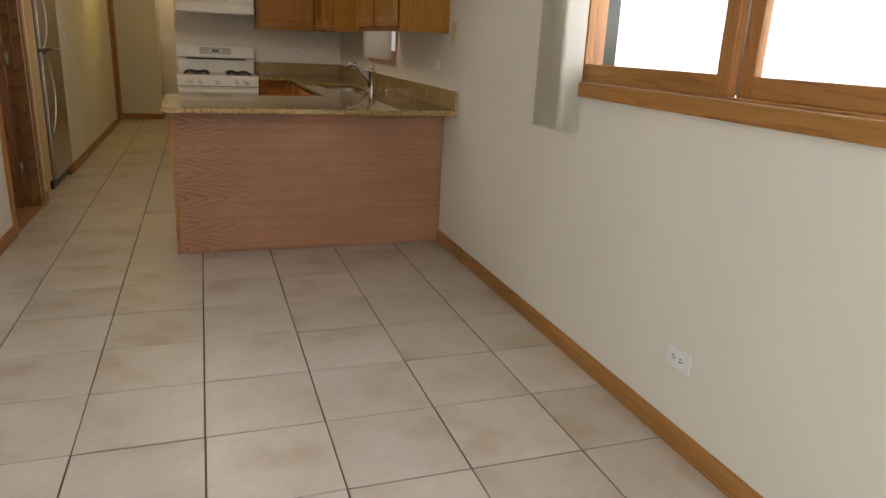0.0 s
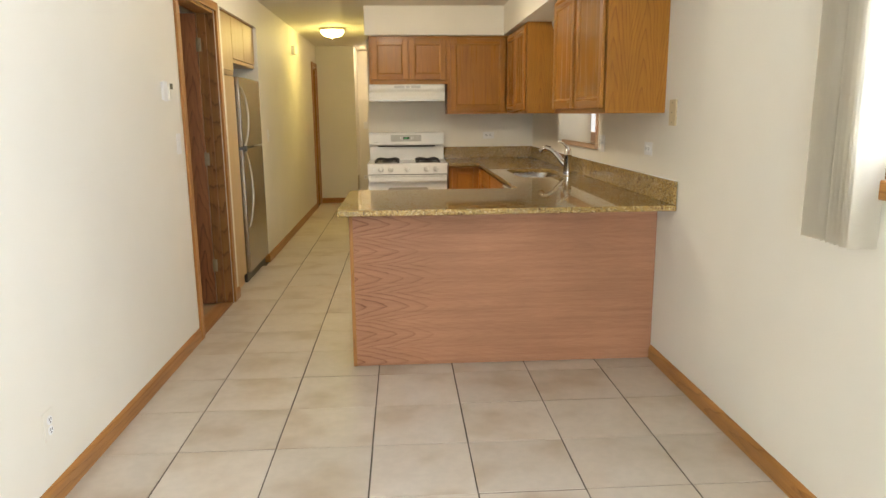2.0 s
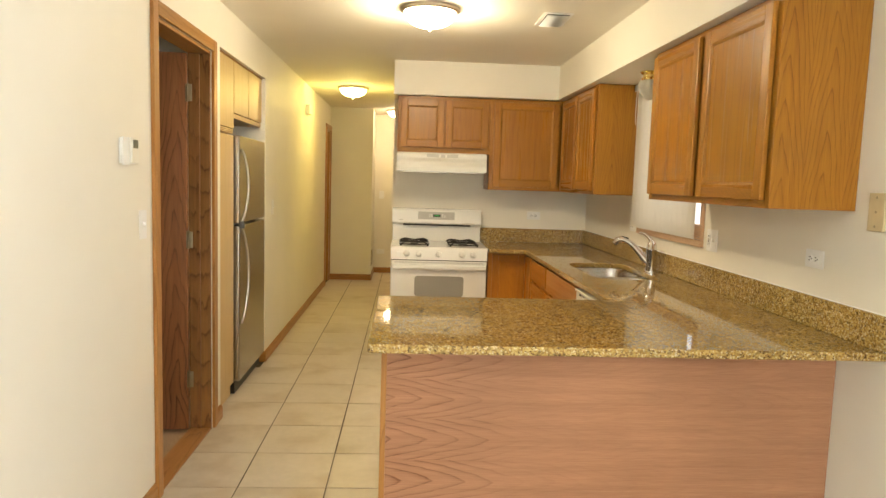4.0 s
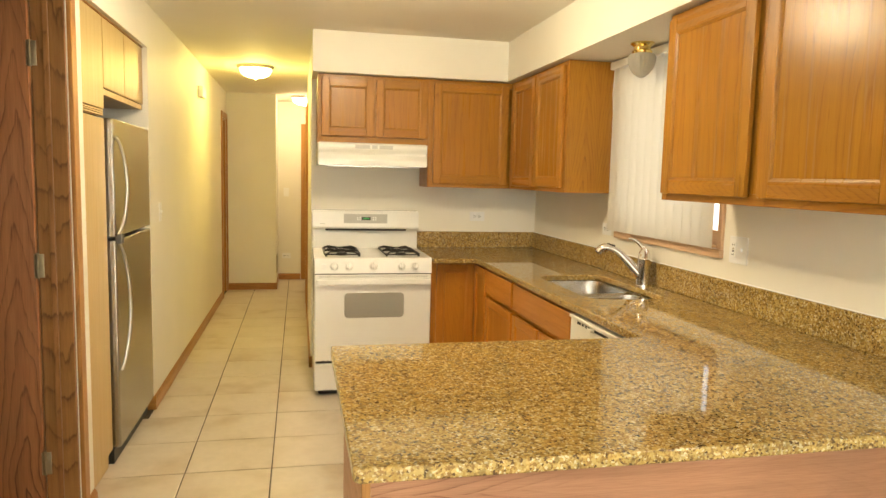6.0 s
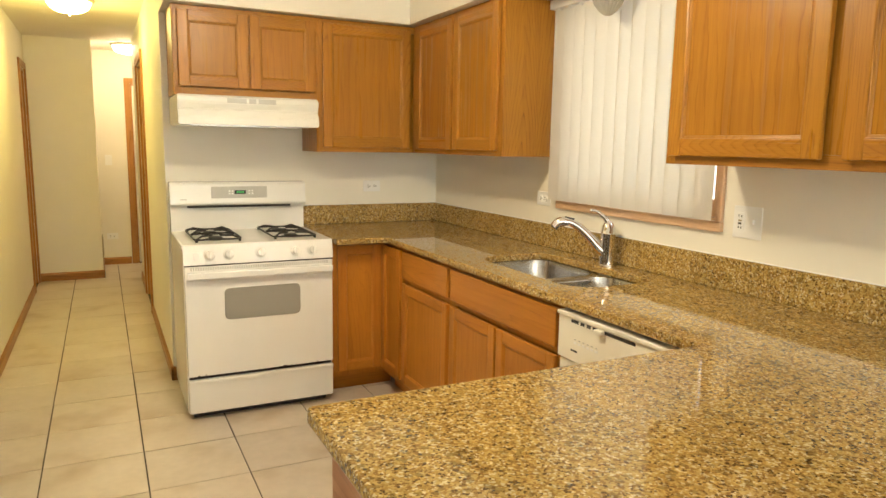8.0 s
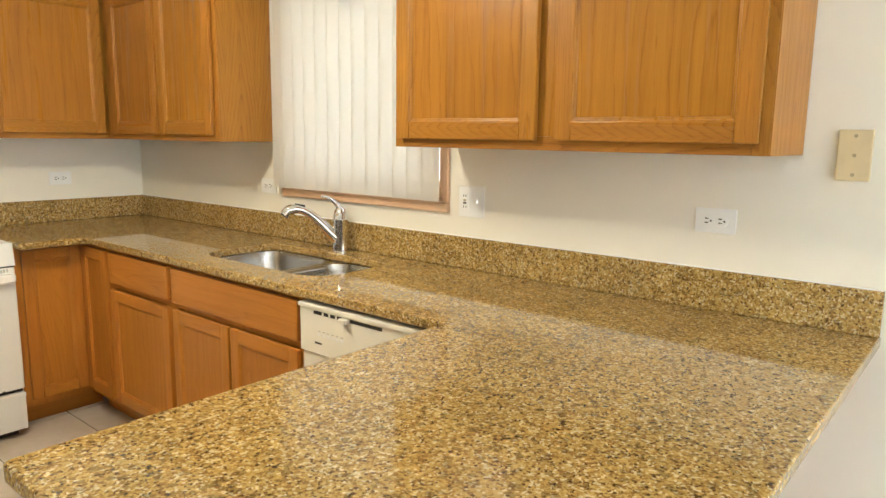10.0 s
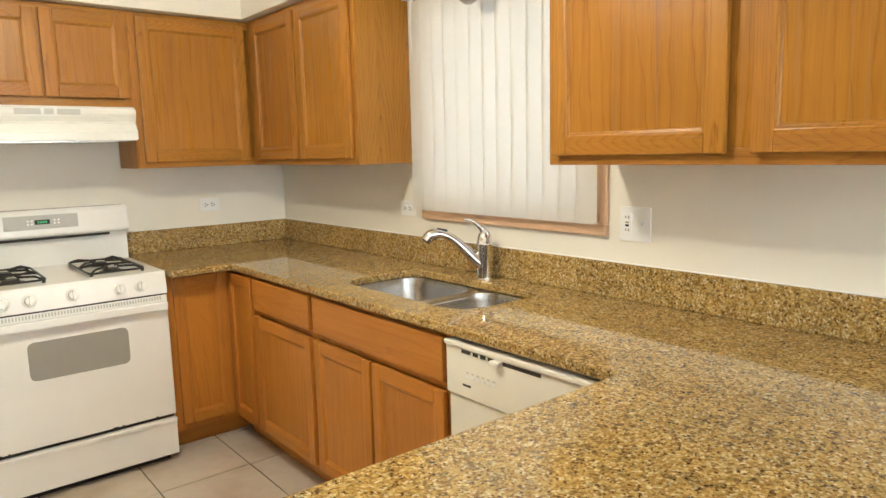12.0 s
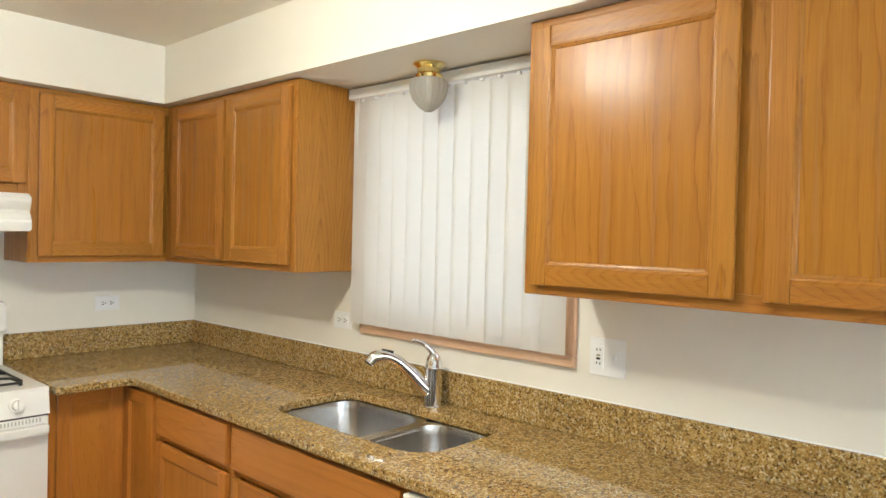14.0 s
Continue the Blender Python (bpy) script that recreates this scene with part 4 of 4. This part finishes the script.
for k in range(4):
    part("clock_digit", box(0.780 + 0.011 * k, 0.787 + 0.011 * k, 9.4465, 9.449, 1.134, 1.145), green_glow, console)
for x in (0.735, 0.752, 0.848, 0.865):
    for z in (1.131, 1.146):
        part("button", box(x, x + 0.009, 9.4475, 9.452, z - 0.004, z + 0.004, 0.001), white_plastic, console)
part("badge", box(0.470, 0.505, 9.4535, 9.456, 1.097, 1.102), grey_print, console)


def grate(cx, cy, w, d):
    """A cast-iron grate over two burners, its fingers rising to the middle of each."""
    z = 0.930
    bm = bmesh.new()
    edge = [(p[0], p[1], z) for p in rounded([(cx - w / 2, cy - d / 2, 0.04), (cx + w / 2, cy - d / 2, 0.04), (cx + w / 2, cy + d / 2, 0.04), (cx - w / 2, cy + d / 2, 0.04)], 4)]
    tube(edge + edge[:1], 0.005, 6, bm)
    tube([(cx - w / 2, cy, z), (cx, cy, z + 0.006), (cx + w / 2, cy, z)], 0.005, 6, bm)
    for sy in (-1, 1):
        by = cy + sy * d / 4
        for dx, dy in ((-1, -1), (1, -1), (1, 1), (-1, 1)):
            a = Vector((cx + dx * (w / 2 - 0.008), by + dy * (d / 4 - 0.008), z))
            c = Vector((cx + dx * 0.022, by + dy * 0.022, z + 0.010))
            tube([a, a.lerp(c, 0.35) + Vector((0, 0, 0.010)), c], 0.0052, 6, bm)
    for x in (cx - w / 2 + 0.01, cx + w / 2 - 0.01):
        for y in (cy - d / 2 + 0.01, cy + d / 2 - 0.01):
            tube([(x, y, z), (x, y, 0.915)], 0.007, 6, bm)
    return bm


for cx in (0.605, 1.005):
    gr = part("grate", grate(cx, 9.215, 0.235, 0.455), iron, st, "black cast-iron grate")
    for by in (9.215 - 0.114, 9.215 + 0.114):
        part("burner", lathe([(0.0, 0.016), (0.028, 0.016), (0.036, 0.011), (0.036, 0.004), (0.052, 0.003), (0.058, 0.0)], 20, None, Matrix.Translation((cx, by, 0.9155))), iron, gr)

# ---- range hood ----
HX0, HX1 = 0.446, 1.182
hd = thing("range_hood", (HX0, 9.12, 1.515), "white enamelled range hood under the short cabinet", "range hood")
b = bmesh.new()
prof = [(9.61, 1.669), (9.150, 1.669), (9.128, 1.655), (9.128, 1.628), (9.145, 1.595), (9.120, 1.555), (9.120, 1.515), (9.61, 1.515)]
vs = [[b.verts.new((x, y, z)) for y, z in prof] for x in (HX0, HX1)]
for i in range(len(prof)):
    k = (i + 1) % len(prof)
    b.faces.new((vs[0][i], vs[0][k], vs[1][k], vs[1][i]))
b.faces.new(vs[0]), b.faces.new(vs[1][::-1])
bmesh.ops.recalc_face_normals(b, faces=b.faces)
bmesh.ops.bevel(b, geom=b.edges[:], offset=0.005, segments=2, affect="EDGES")
part("shell", b, hood_white, hd)
for a, c in ((0.690, 0.790), (0.803, 0.840), (0.853, 0.945)):
    part("vent_grille", box(a, c, 9.1255, 9.131, 1.630, 1.655, 0.001), grey_print, hd, "grey vent grille")
part("underside_filter", box(HX0 + 0.06, HX1 - 0.06, 9.17, 9.56, 1.510, 1.5145), sink_steel, hd)

# ---- fridge, pantry and cupboards in the alcove ----
FF = -0.535
fr = thing("fridge", (-1.28, 7.99, 0), "stainless steel fridge with the freezer on top, in the alcove", "fridge")
part("cabinet", box(-1.28, FF - 0.072, 7.992, 8.762, 0.03, 1.682, 0.006), fridge_side, fr, "dark grey sides")
part("grille", box(FF - 0.10, FF - 0.035, 7.995, 8.757, 0.0, 0.075, 0.004), black, fr)
fz = part("freezer_door", box(FF - 0.067, FF, 7.988, 8.766, 1.128, 1.690, 0.010, None, 3), fridge_steel, fr)
fd = part("fridge_door", box(FF - 0.067, FF, 7.988, 8.766, 0.085, 1.112, 0.010, None, 3), fridge_steel, fr)
for par, z0, z1, low in ((fz, 1.135, 1.605, True), (fd, 0.47, 1.105, False)):
    pts = []
    for k in range(17):
        t = k / 16
        bow = math.sin(math.pi * t) ** 0.7
        pts.append((FF + 0.004 + 0.036 * bow, 8.022 + 0.050 * bow * (0.8 if low else 1.0), z0 + (z1 - z0) * t))
    part("handle", tube(pts, 0.0080, 10), handle_steel, par, "bowed satin handle")
part("handle_block", box(FF - 0.01, FF + 0.022, 8.010, 8.060, 1.095, 1.142, 0.006), fridge_side, fr, "dark handle joint")

PF = -0.566
pn = thing("pantry_cabinet", (-1.28, 7.556, 0), "tall pale maple pantry cupboard beside the fridge", "cabinet")
part("body", box(-1.28, PF - 0.022, 7.556, 7.962, 0.0, 1.690), maple, pn)
part("door", box(PF - 0.020, PF, 7.558, 7.960, 0.09, 1.685, 0.003), maple, pn)
ac = thing("alcove_cupboard", (-1.28, 7.556, 1.70), "pale maple cupboards with flat doors above the fridge", "cabinet")
part("body", box(-1.28, PF - 0.022, 7.556, 8.792, 1.800, 2.150), maple, ac)
part("side_box", box(-1.28, PF - 0.022, 7.556, 7.962, 1.696, 1.800), maple, ac)
part("door", box(PF - 0.020, PF, 7.558, 7.968, 1.728, 2.148, 0.004), maple, ac)
for k in range(3):
    part("reed_strip", box(PF - 0.020, PF - 0.004, 7.558, 7.968, 1.697 + 0.010 * k, 1.705 + 0.010 * k, 0.003), maple, ac)
for y0, y1 in ((7.972, 8.368), (8.372, 8.788)):
    part("door", box(PF - 0.020, PF, y0, y1, 1.828, 2.148, 0.004), maple, ac)
part("bottom_rail", box(PF - 0.020, PF - 0.006, 7.972, 8.790, 1.796, 1.824, 0.003), maple, ac)
part("alcove_trim", box(PF - 0.020, PF + 0.004, 7.556, 8.792, 2.1495, 2.157, 0.001), trim_y, ac)

# ---- vertical blinds ----
kb = thing("vertical_blind", (2.09, 7.21, 1.16), "closed white vinyl vertical blind over the sink window", "blind")
part("headrail", box(2.075, 2.125, 7.14, 8.222, 2.088, 2.130, 0.004), white_plastic, kb)
rnd = random.Random(4)
n = 13
for k in range(n):
    y = 8.200 - (k + 0.5) * 1.025 / n
    tilt = radians(3.5 + rnd.uniform(-1.0, 1.5) + (4.0 if k in (3, 4, 7) else 0))
    bm = bmesh.new()
    cols = []
    for i in range(7):
        u = -0.0445 + 0.089 * i / 6
        cols.append([bm.verts.new((0.004 * (1 - (u / 0.0445) ** 2), u, z)) for z in (1.168, 2.085)])
    for p, q in zip(cols, cols[1:]):
        bm.faces.new((p[0], p[1], q[1], q[0]))
    bmesh.ops.solidify(bm, geom=bm.faces[:], thickness=0.0008)
    moved(bm, Matrix.Translation((2.098, y, 0)) @ Matrix.Rotation(tilt, 4, "Z"))
    part("slat", bm, vinyl, kb, "", 60)
    part("carrier", box(2.088, 2.104, y - 0.007, y + 0.007, 2.078, 2.0895, 0.002), white_plastic, kb)
part("pull_chain", tube([(2.07, 8.15, 2.09), (2.066, 8.152, 1.95), (2.07, 8.15, 1.86)], 0.0022, 6), white_plastic, kb)
lb = thing("vertical_blind", (2.10, 4.21, 0.985), "white vinyl vertical blind drawn back beside the living window", "blind")
part("headrail", box(2.045, 2.125, 2.25, 4.52, 2.15, 2.19, 0.004), white_plastic, lb)
for k in range(12):
    y = 4.212 + k * 0.022
    bm = bmesh.new()
    cols = []
    for i in range(7):
        u = -0.044 + 0.088 * i / 6
        cols.append([bm.verts.new((u, 0.005 * (1 - (u / 0.044) ** 2), z)) for z in (0.985, 2.15)])
    for p, q in zip(cols, cols[1:]):
        bm.faces.new((p[0], p[1], q[1], q[0]))
    bmesh.ops.solidify(bm, geom=bm.faces[:], thickness=0.0008)
    moved(bm, Matrix.Translation((2.096, y, 0)) @ Matrix.Rotation(radians(rnd.uniform(-7, 7)), 4, "Z"))
    part("slat", bm, thin_vinyl, lb, "", 60)


# ---- lamps ----
def ceiling_light(x, y, z, r, glowing, label):
    c = thing("ceiling_light", (x, y, z), label, "ceiling light", "ceiling lights")
    part("rim", lathe([(0.0, -0.002), (r, -0.002), (r, -0.016), (r * 0.93, -0.026), (r * 0.86, -0.026)], 40, None, Matrix.Translation((x, y, z))), nickel, c, "nickel rim")
    prof = [(r * 0.88, -0.022)]
    for k in range(1, 9):
        a = k / 8 * math.pi / 2
        prof.append((r * 0.86 * math.cos(a) ** 0.8 if k < 8 else 0.0, -0.024 - r * 0.48 * math.sin(a)))
    part("glass_bowl", lathe(prof, 40, None, Matrix.Translation((x, y, z))), glowing, c, "glowing alabaster glass bowl")
    zb = z - 0.024 - r * 0.48
    part("finial", lathe([(0.012, 0.004), (0.012, -0.004), (0.006, -0.010), (0.008, -0.016), (0.0, -0.022)], 16, None, Matrix.Translation((x, y, zb))), nickel, c)
    return c


ceiling_light(0.640, 7.52, CEIL, 0.168, kitchen_glow, "lit flush ceiling light with an alabaster bowl in the kitchen")
ceiling_light(-0.065, 11.02, CEIL, 0.165, hall_glow, "lit flush ceiling light with a yellow glow in the hall")
ceiling_light(0.385, 13.35, CEIL, 0.165, entry_glow, "lit flush ceiling light near the entry door")

LX, LY = 1.985, 7.68
sl = thing("sink_light", (LX, LY, SOFFIT), "unlit brass lamp with a ribbed glass jar under the soffit", "ceiling light")
part("brass_base", lathe([(0.0, 0.0), (0.058, 0.0), (0.060, -0.006), (0.050, -0.012), (0.042, -0.020), (0.042, -0.034), (0.050, -0.042), (0.047, -0.052), (0.040, -0.053)], 32, None,
     Matrix.Translation((LX, LY, SOFFIT))), brass, sl, "polished brass fitter")
part("glass_jar", lathe([(0.039, -0.050), (0.060, -0.057), (0.068, -0.074), (0.066, -0.096), (0.056, -0.124), (0.036, -0.150), (0.014, -0.166), (0.0, -0.169),
                         (0.0, -0.166), (0.012, -0.163), (0.033, -0.147), (0.053, -0.122), (0.063, -0.095), (0.065, -0.075), (0.057, -0.060), (0.037, -0.053)], 80, None,
     Matrix.Translation((LX, LY, SOFFIT)), 0.03, 20), ribbed_glass, sl, "ribbed clear glass")
part("bulb", lathe([(0.0, -0.05), (0.012, -0.05), (0.014, -0.07), (0.026, -0.10), (0.028, -0.115), (0.018, -0.136), (0.0, -0.142)], 20, None, Matrix.Translation((LX, LY, SOFFIT))), white_plastic, sl)

# ceiling register
vent = thing("ceiling_vent", (1.37, 7.63, CEIL), "white metal ceiling register", "vent")
part("frame", box(1.285, 1.455, 7.475, 7.785, CEIL - 0.008, CEIL - 0.001, 0.003), white_plastic, vent)
part("backing", box(1.305, 1.435, 7.495, 7.765, CEIL - 0.0095, CEIL - 0.0075), dark_slot, vent)
for k in range(9):
    y = 7.505 + k * 0.031
    part("slat", moved(box(-0.064, 0.064, -0.012, 0.012, -0.001, 0.001), Matrix.Translation((1.37, y, CEIL - 0.014)) @ Matrix.Rotation(radians(35), 4, "X")), white_plastic, vent)


# ---- plates on the walls ----
def on_wall(wall, u, z):
    """Pose on a wall: local x runs to the viewer's right, y up, z out of the wall."""
    if wall == "right":
        cols = ((0, -1, 0), (0, 0, 1), (-1, 0, 0), (RIGHT, u, z))
    elif wall == "left":
        cols = ((0, 1, 0), (0, 0, 1), (1, 0, 0), (LEFT, u, z))
    elif wall == "entry":
        cols = ((1, 0, 0), (0, 0, 1), (0, -1, 0), (u, FAR, z))
    else:
        cols = ((1, 0, 0), (0, 0, 1), (0, -1, 0), (u, BACK, z))
    return Matrix([[c[i] for c in cols] for i in range(3)] + [[0, 0, 0, 1]])


def sockets(par, m, turn, dx=0.0):
    for s in (-1, 1):
        mm = m @ Matrix.Translation((dx, 0, 0)) @ Matrix.Rotation(radians(turn), 4, "Z") @ Matrix.Translation((0, s * 0.0195, 0))
        face = part("receptacle", moved(lathe([(0.0, 0.0085), (0.0155, 0.0085), (0.0170, 0.007), (0.0170, 0.004)], 20), mm), white_plastic, par)
        bm = bmesh.new()
        for a in (-0.006, 0.006):
            box(a - 0.0018, a + 0.0018, 0.000, 0.010, 0.0083, 0.0090, 0, bm)
        lathe([(0.0, 0.009), (0.0032, 0.009), (0.0032, 0.0083)], 10, bm, Matrix.Translation((0, -0.007, 0)))
        part("slots", moved(bm, mm), dark_slot, face)


def outlet(wall, u, z, flat=True, mat=None):
    m = on_wall(wall, u, z)
    o = thing("outlet", m.translation, "white duplex outlet with a plain cover plate", "outlet", "outlets")
    w, h = (0.118, 0.072) if flat else (0.072, 0.118)
    part("plate", moved(box(-w / 2, w / 2, -h / 2, h / 2, 0.001, 0.0055, 0.002), m), mat or white_plastic, o)
    sockets(o, m, 90 if flat else 0)
    return o


def light_switch(wall, u, z, label="white light switch with a plain plate"):
    m = on_wall(wall, u, z)
    o = thing("light_switch", m.translation, label, "switch", "light switches")
    part("plate", moved(box(-0.036, 0.036, -0.059, 0.059, 0.001, 0.0055, 0.002), m), white_plastic, o)
    part("toggle", moved(box(-0.005, 0.005, -0.004, 0.012, 0.005, 0.016, 0.002), m), white_plastic, o)
    return o


outlet("back", 1.676, 1.156)
outlet("right", 8.312, 1.164)
outlet("right", 6.142, 1.182)
outlet("right", 3.385, 0.318)
outlet("left", 4.680, 0.300, False, wall_paint)
outlet("entry", 0.155, 0.33)
light_switch("left", 6.385, 1.228)
light_switch("left", 9.08, 1.19)
light_switch("entry", 0.155, 1.20)
m = on_wall("right", 7.047, 1.174)
gang = thing("switch_and_outlet", m.translation, "white two-gang plate with a test-button outlet and a switch", "outlet")
part("plate", moved(box(-0.060, 0.060, -0.058, 0.058, 0.001, 0.006, 0.002), m), white_plastic, gang)
gf = part("outlet_insert", moved(box(-0.045, -0.012, -0.034, 0.034, 0.005, 0.009, 0.001), m), white_plastic, gang)
bm = bmesh.new()
for z in (-0.020, 0.022):
    for a in (-0.034, -0.023):
        box(a - 0.0015, a + 0.0015, z - 0.004, z + 0.004, 0.0085, 0.0095, 0, bm)
box(-0.035, -0.022, -0.009, -0.002, 0.0085, 0.0105, 0, bm)
part("slots", moved(bm, m), dark_slot, gf)
part("test_button", moved(box(-0.035, -0.022, 0.002, 0.008, 0.0085, 0.0105, 0.0005), m), bronze, gf)
part("toggle", moved(box(0.022, 0.032, -0.004, 0.012, 0.005, 0.017, 0.002), m), white_plastic, gang)
m = on_wall("right", 5.805, 1.382)
jack = thing("wall_phone_plate", m.translation, "yellowed ivory wall plate with two screws", "wall plate")
part("plate", moved(box(-0.040, 0.040, -0.066, 0.066, 0.001, 0.012, 0.004), m), ivory, jack)
for z in (-0.05, 0.0, 0.05):
    part("screw", moved(lathe([(0.0, 0.014), (0.004, 0.0135), (0.005, 0.0115)], 12, None, Matrix.Translation((0, z, 0))), m), bronze, jack)
m = on_wall("left", 6.255, 1.527)
th = thing("thermostat", m.translation, "white thermostat with a small grey display", "thermostat")
part("base", moved(box(-0.088, 0.046, -0.056, 0.040, 0.001, 0.010, 0.003), m), white_plastic, th)
part("cover", moved(box(-0.086, -0.022, -0.062, 0.044, 0.010, 0.016, 0.003), m), white_plastic, th)
part("keypad", moved(box(-0.019, 0.046, -0.054, 0.044, 0.010, 0.024, 0.004), m), bisque, th)
part("display", moved(box(-0.010, 0.036, 0.004, 0.036, 0.0235, 0.0255, 0.001), m), lcd, th, "grey display")
m = on_wall("left", 10.93, 2.145)
ch = thing("door_chime", m.translation, "cream door chime box high on the hall wall", "door chime")
part("cover", moved(box(-0.11, 0.11, -0.048, 0.048, 0.001, 0.045, 0.008), m), bisque, ch)
gr = thing("wall_register", (0.045, 13.28, 0.22), "dark wall register beside the hall's end", "vent")
part("frame", box(0.045, 0.056, 13.24, 13.50, 0.20, 0.42, 0.003), bronze, gr)
for k in range(6):
    part("slat", box(0.055, 0.060, 13.26, 13.48, 0.225 + 0.03 * k, 0.243 + 0.03 * k, 0.001), bronze, gr)

# ---- floor tiles, last ----
structure("floor_rear", box(LEFT, RIGHT, REAR, -1.202, -0.003, 0.0), tile, "beige tile floor behind the walk", "floor")
fl = structure("floor", box(LEFT - 0.12, RIGHT, REAR, FAR + 0.1, -0.06, -0.0035), grout, "beige ceramic tile floor with dark grout", "floor")
COL, ROW, CX, RY = 0.4083, 0.402, 0.1915, 3.813
SHARED = {}


def floor_tile(x0, x1, y0, y1):
    w, d = round(x1 - x0, 4), round(y1 - y0, 4)
    if (w, d) not in SHARED:
        e = 0.003
        bm = bmesh.new()
        lo = [bm.verts.new((x, y, -0.005)) for x, y in ((0, 0), (w, 0), (w, d), (0, d))]
        hi = [bm.verts.new((x, y, -0.001)) for x, y in ((0, 0), (w, 0), (w, d), (0, d))]
        tp = [bm.verts.new((x, y, 0)) for x, y in ((e, e), (w - e, e), (w - e, d - e), (e, d - e))]
        for a, c in ((lo, hi), (hi, tp)):
            for i in range(4):
                bm.faces.new((a[i], a[(i + 1) % 4], c[(i + 1) % 4], c[i]))
        bm.faces.new(tp)
        me = bpy.data.meshes.new("tile")
        bm.to_mesh(me)
        bm.free()
        me.materials.append(tile)
        SHARED[(w, d)] = me
    ob = new("tile", SHARED[(w, d)])
    ob.parent = fl
    rr = random.Random(int(x0 * 977) * 131 + int(y0 * 613))
    ob.location = (x0 + rr.uniform(-0.0008, 0.0008), y0 + rr.uniform(-0.0012, 0.0012), rr.uniform(-0.0006, 0.0004))


gap = 0.0031
for i in range(-3, 6):
    for j in range(-14, 27):
        x0, x1 = CX + COL * i + gap, CX + COL * (i + 1) - gap
        y0, y1 = RY + ROW * j + 0.0026, RY + ROW * (j + 1) - 0.0026
        limit_r = RIGHT if y0 < BACK else (HALL_R if y0 < 13.0 else 1.48)
        limit_l = LEFT if y0 < HALL_END else 0.045
        if ALC0 < (y0 + y1) / 2 < ALC1:
            limit_l = -1.3
        x0, x1 = max(x0, limit_l), min(x1, limit_r)
        y0, y1 = max(y0, -1.2), min(y1, FAR)
        if x1 - x0 < 0.02 or y1 - y0 < 0.02 or (x0 > 0.55 and PY0 + 0.1 < y0 and y1 < 6.5):
            continue
        floor_tile(x0, x1, y0, y1)
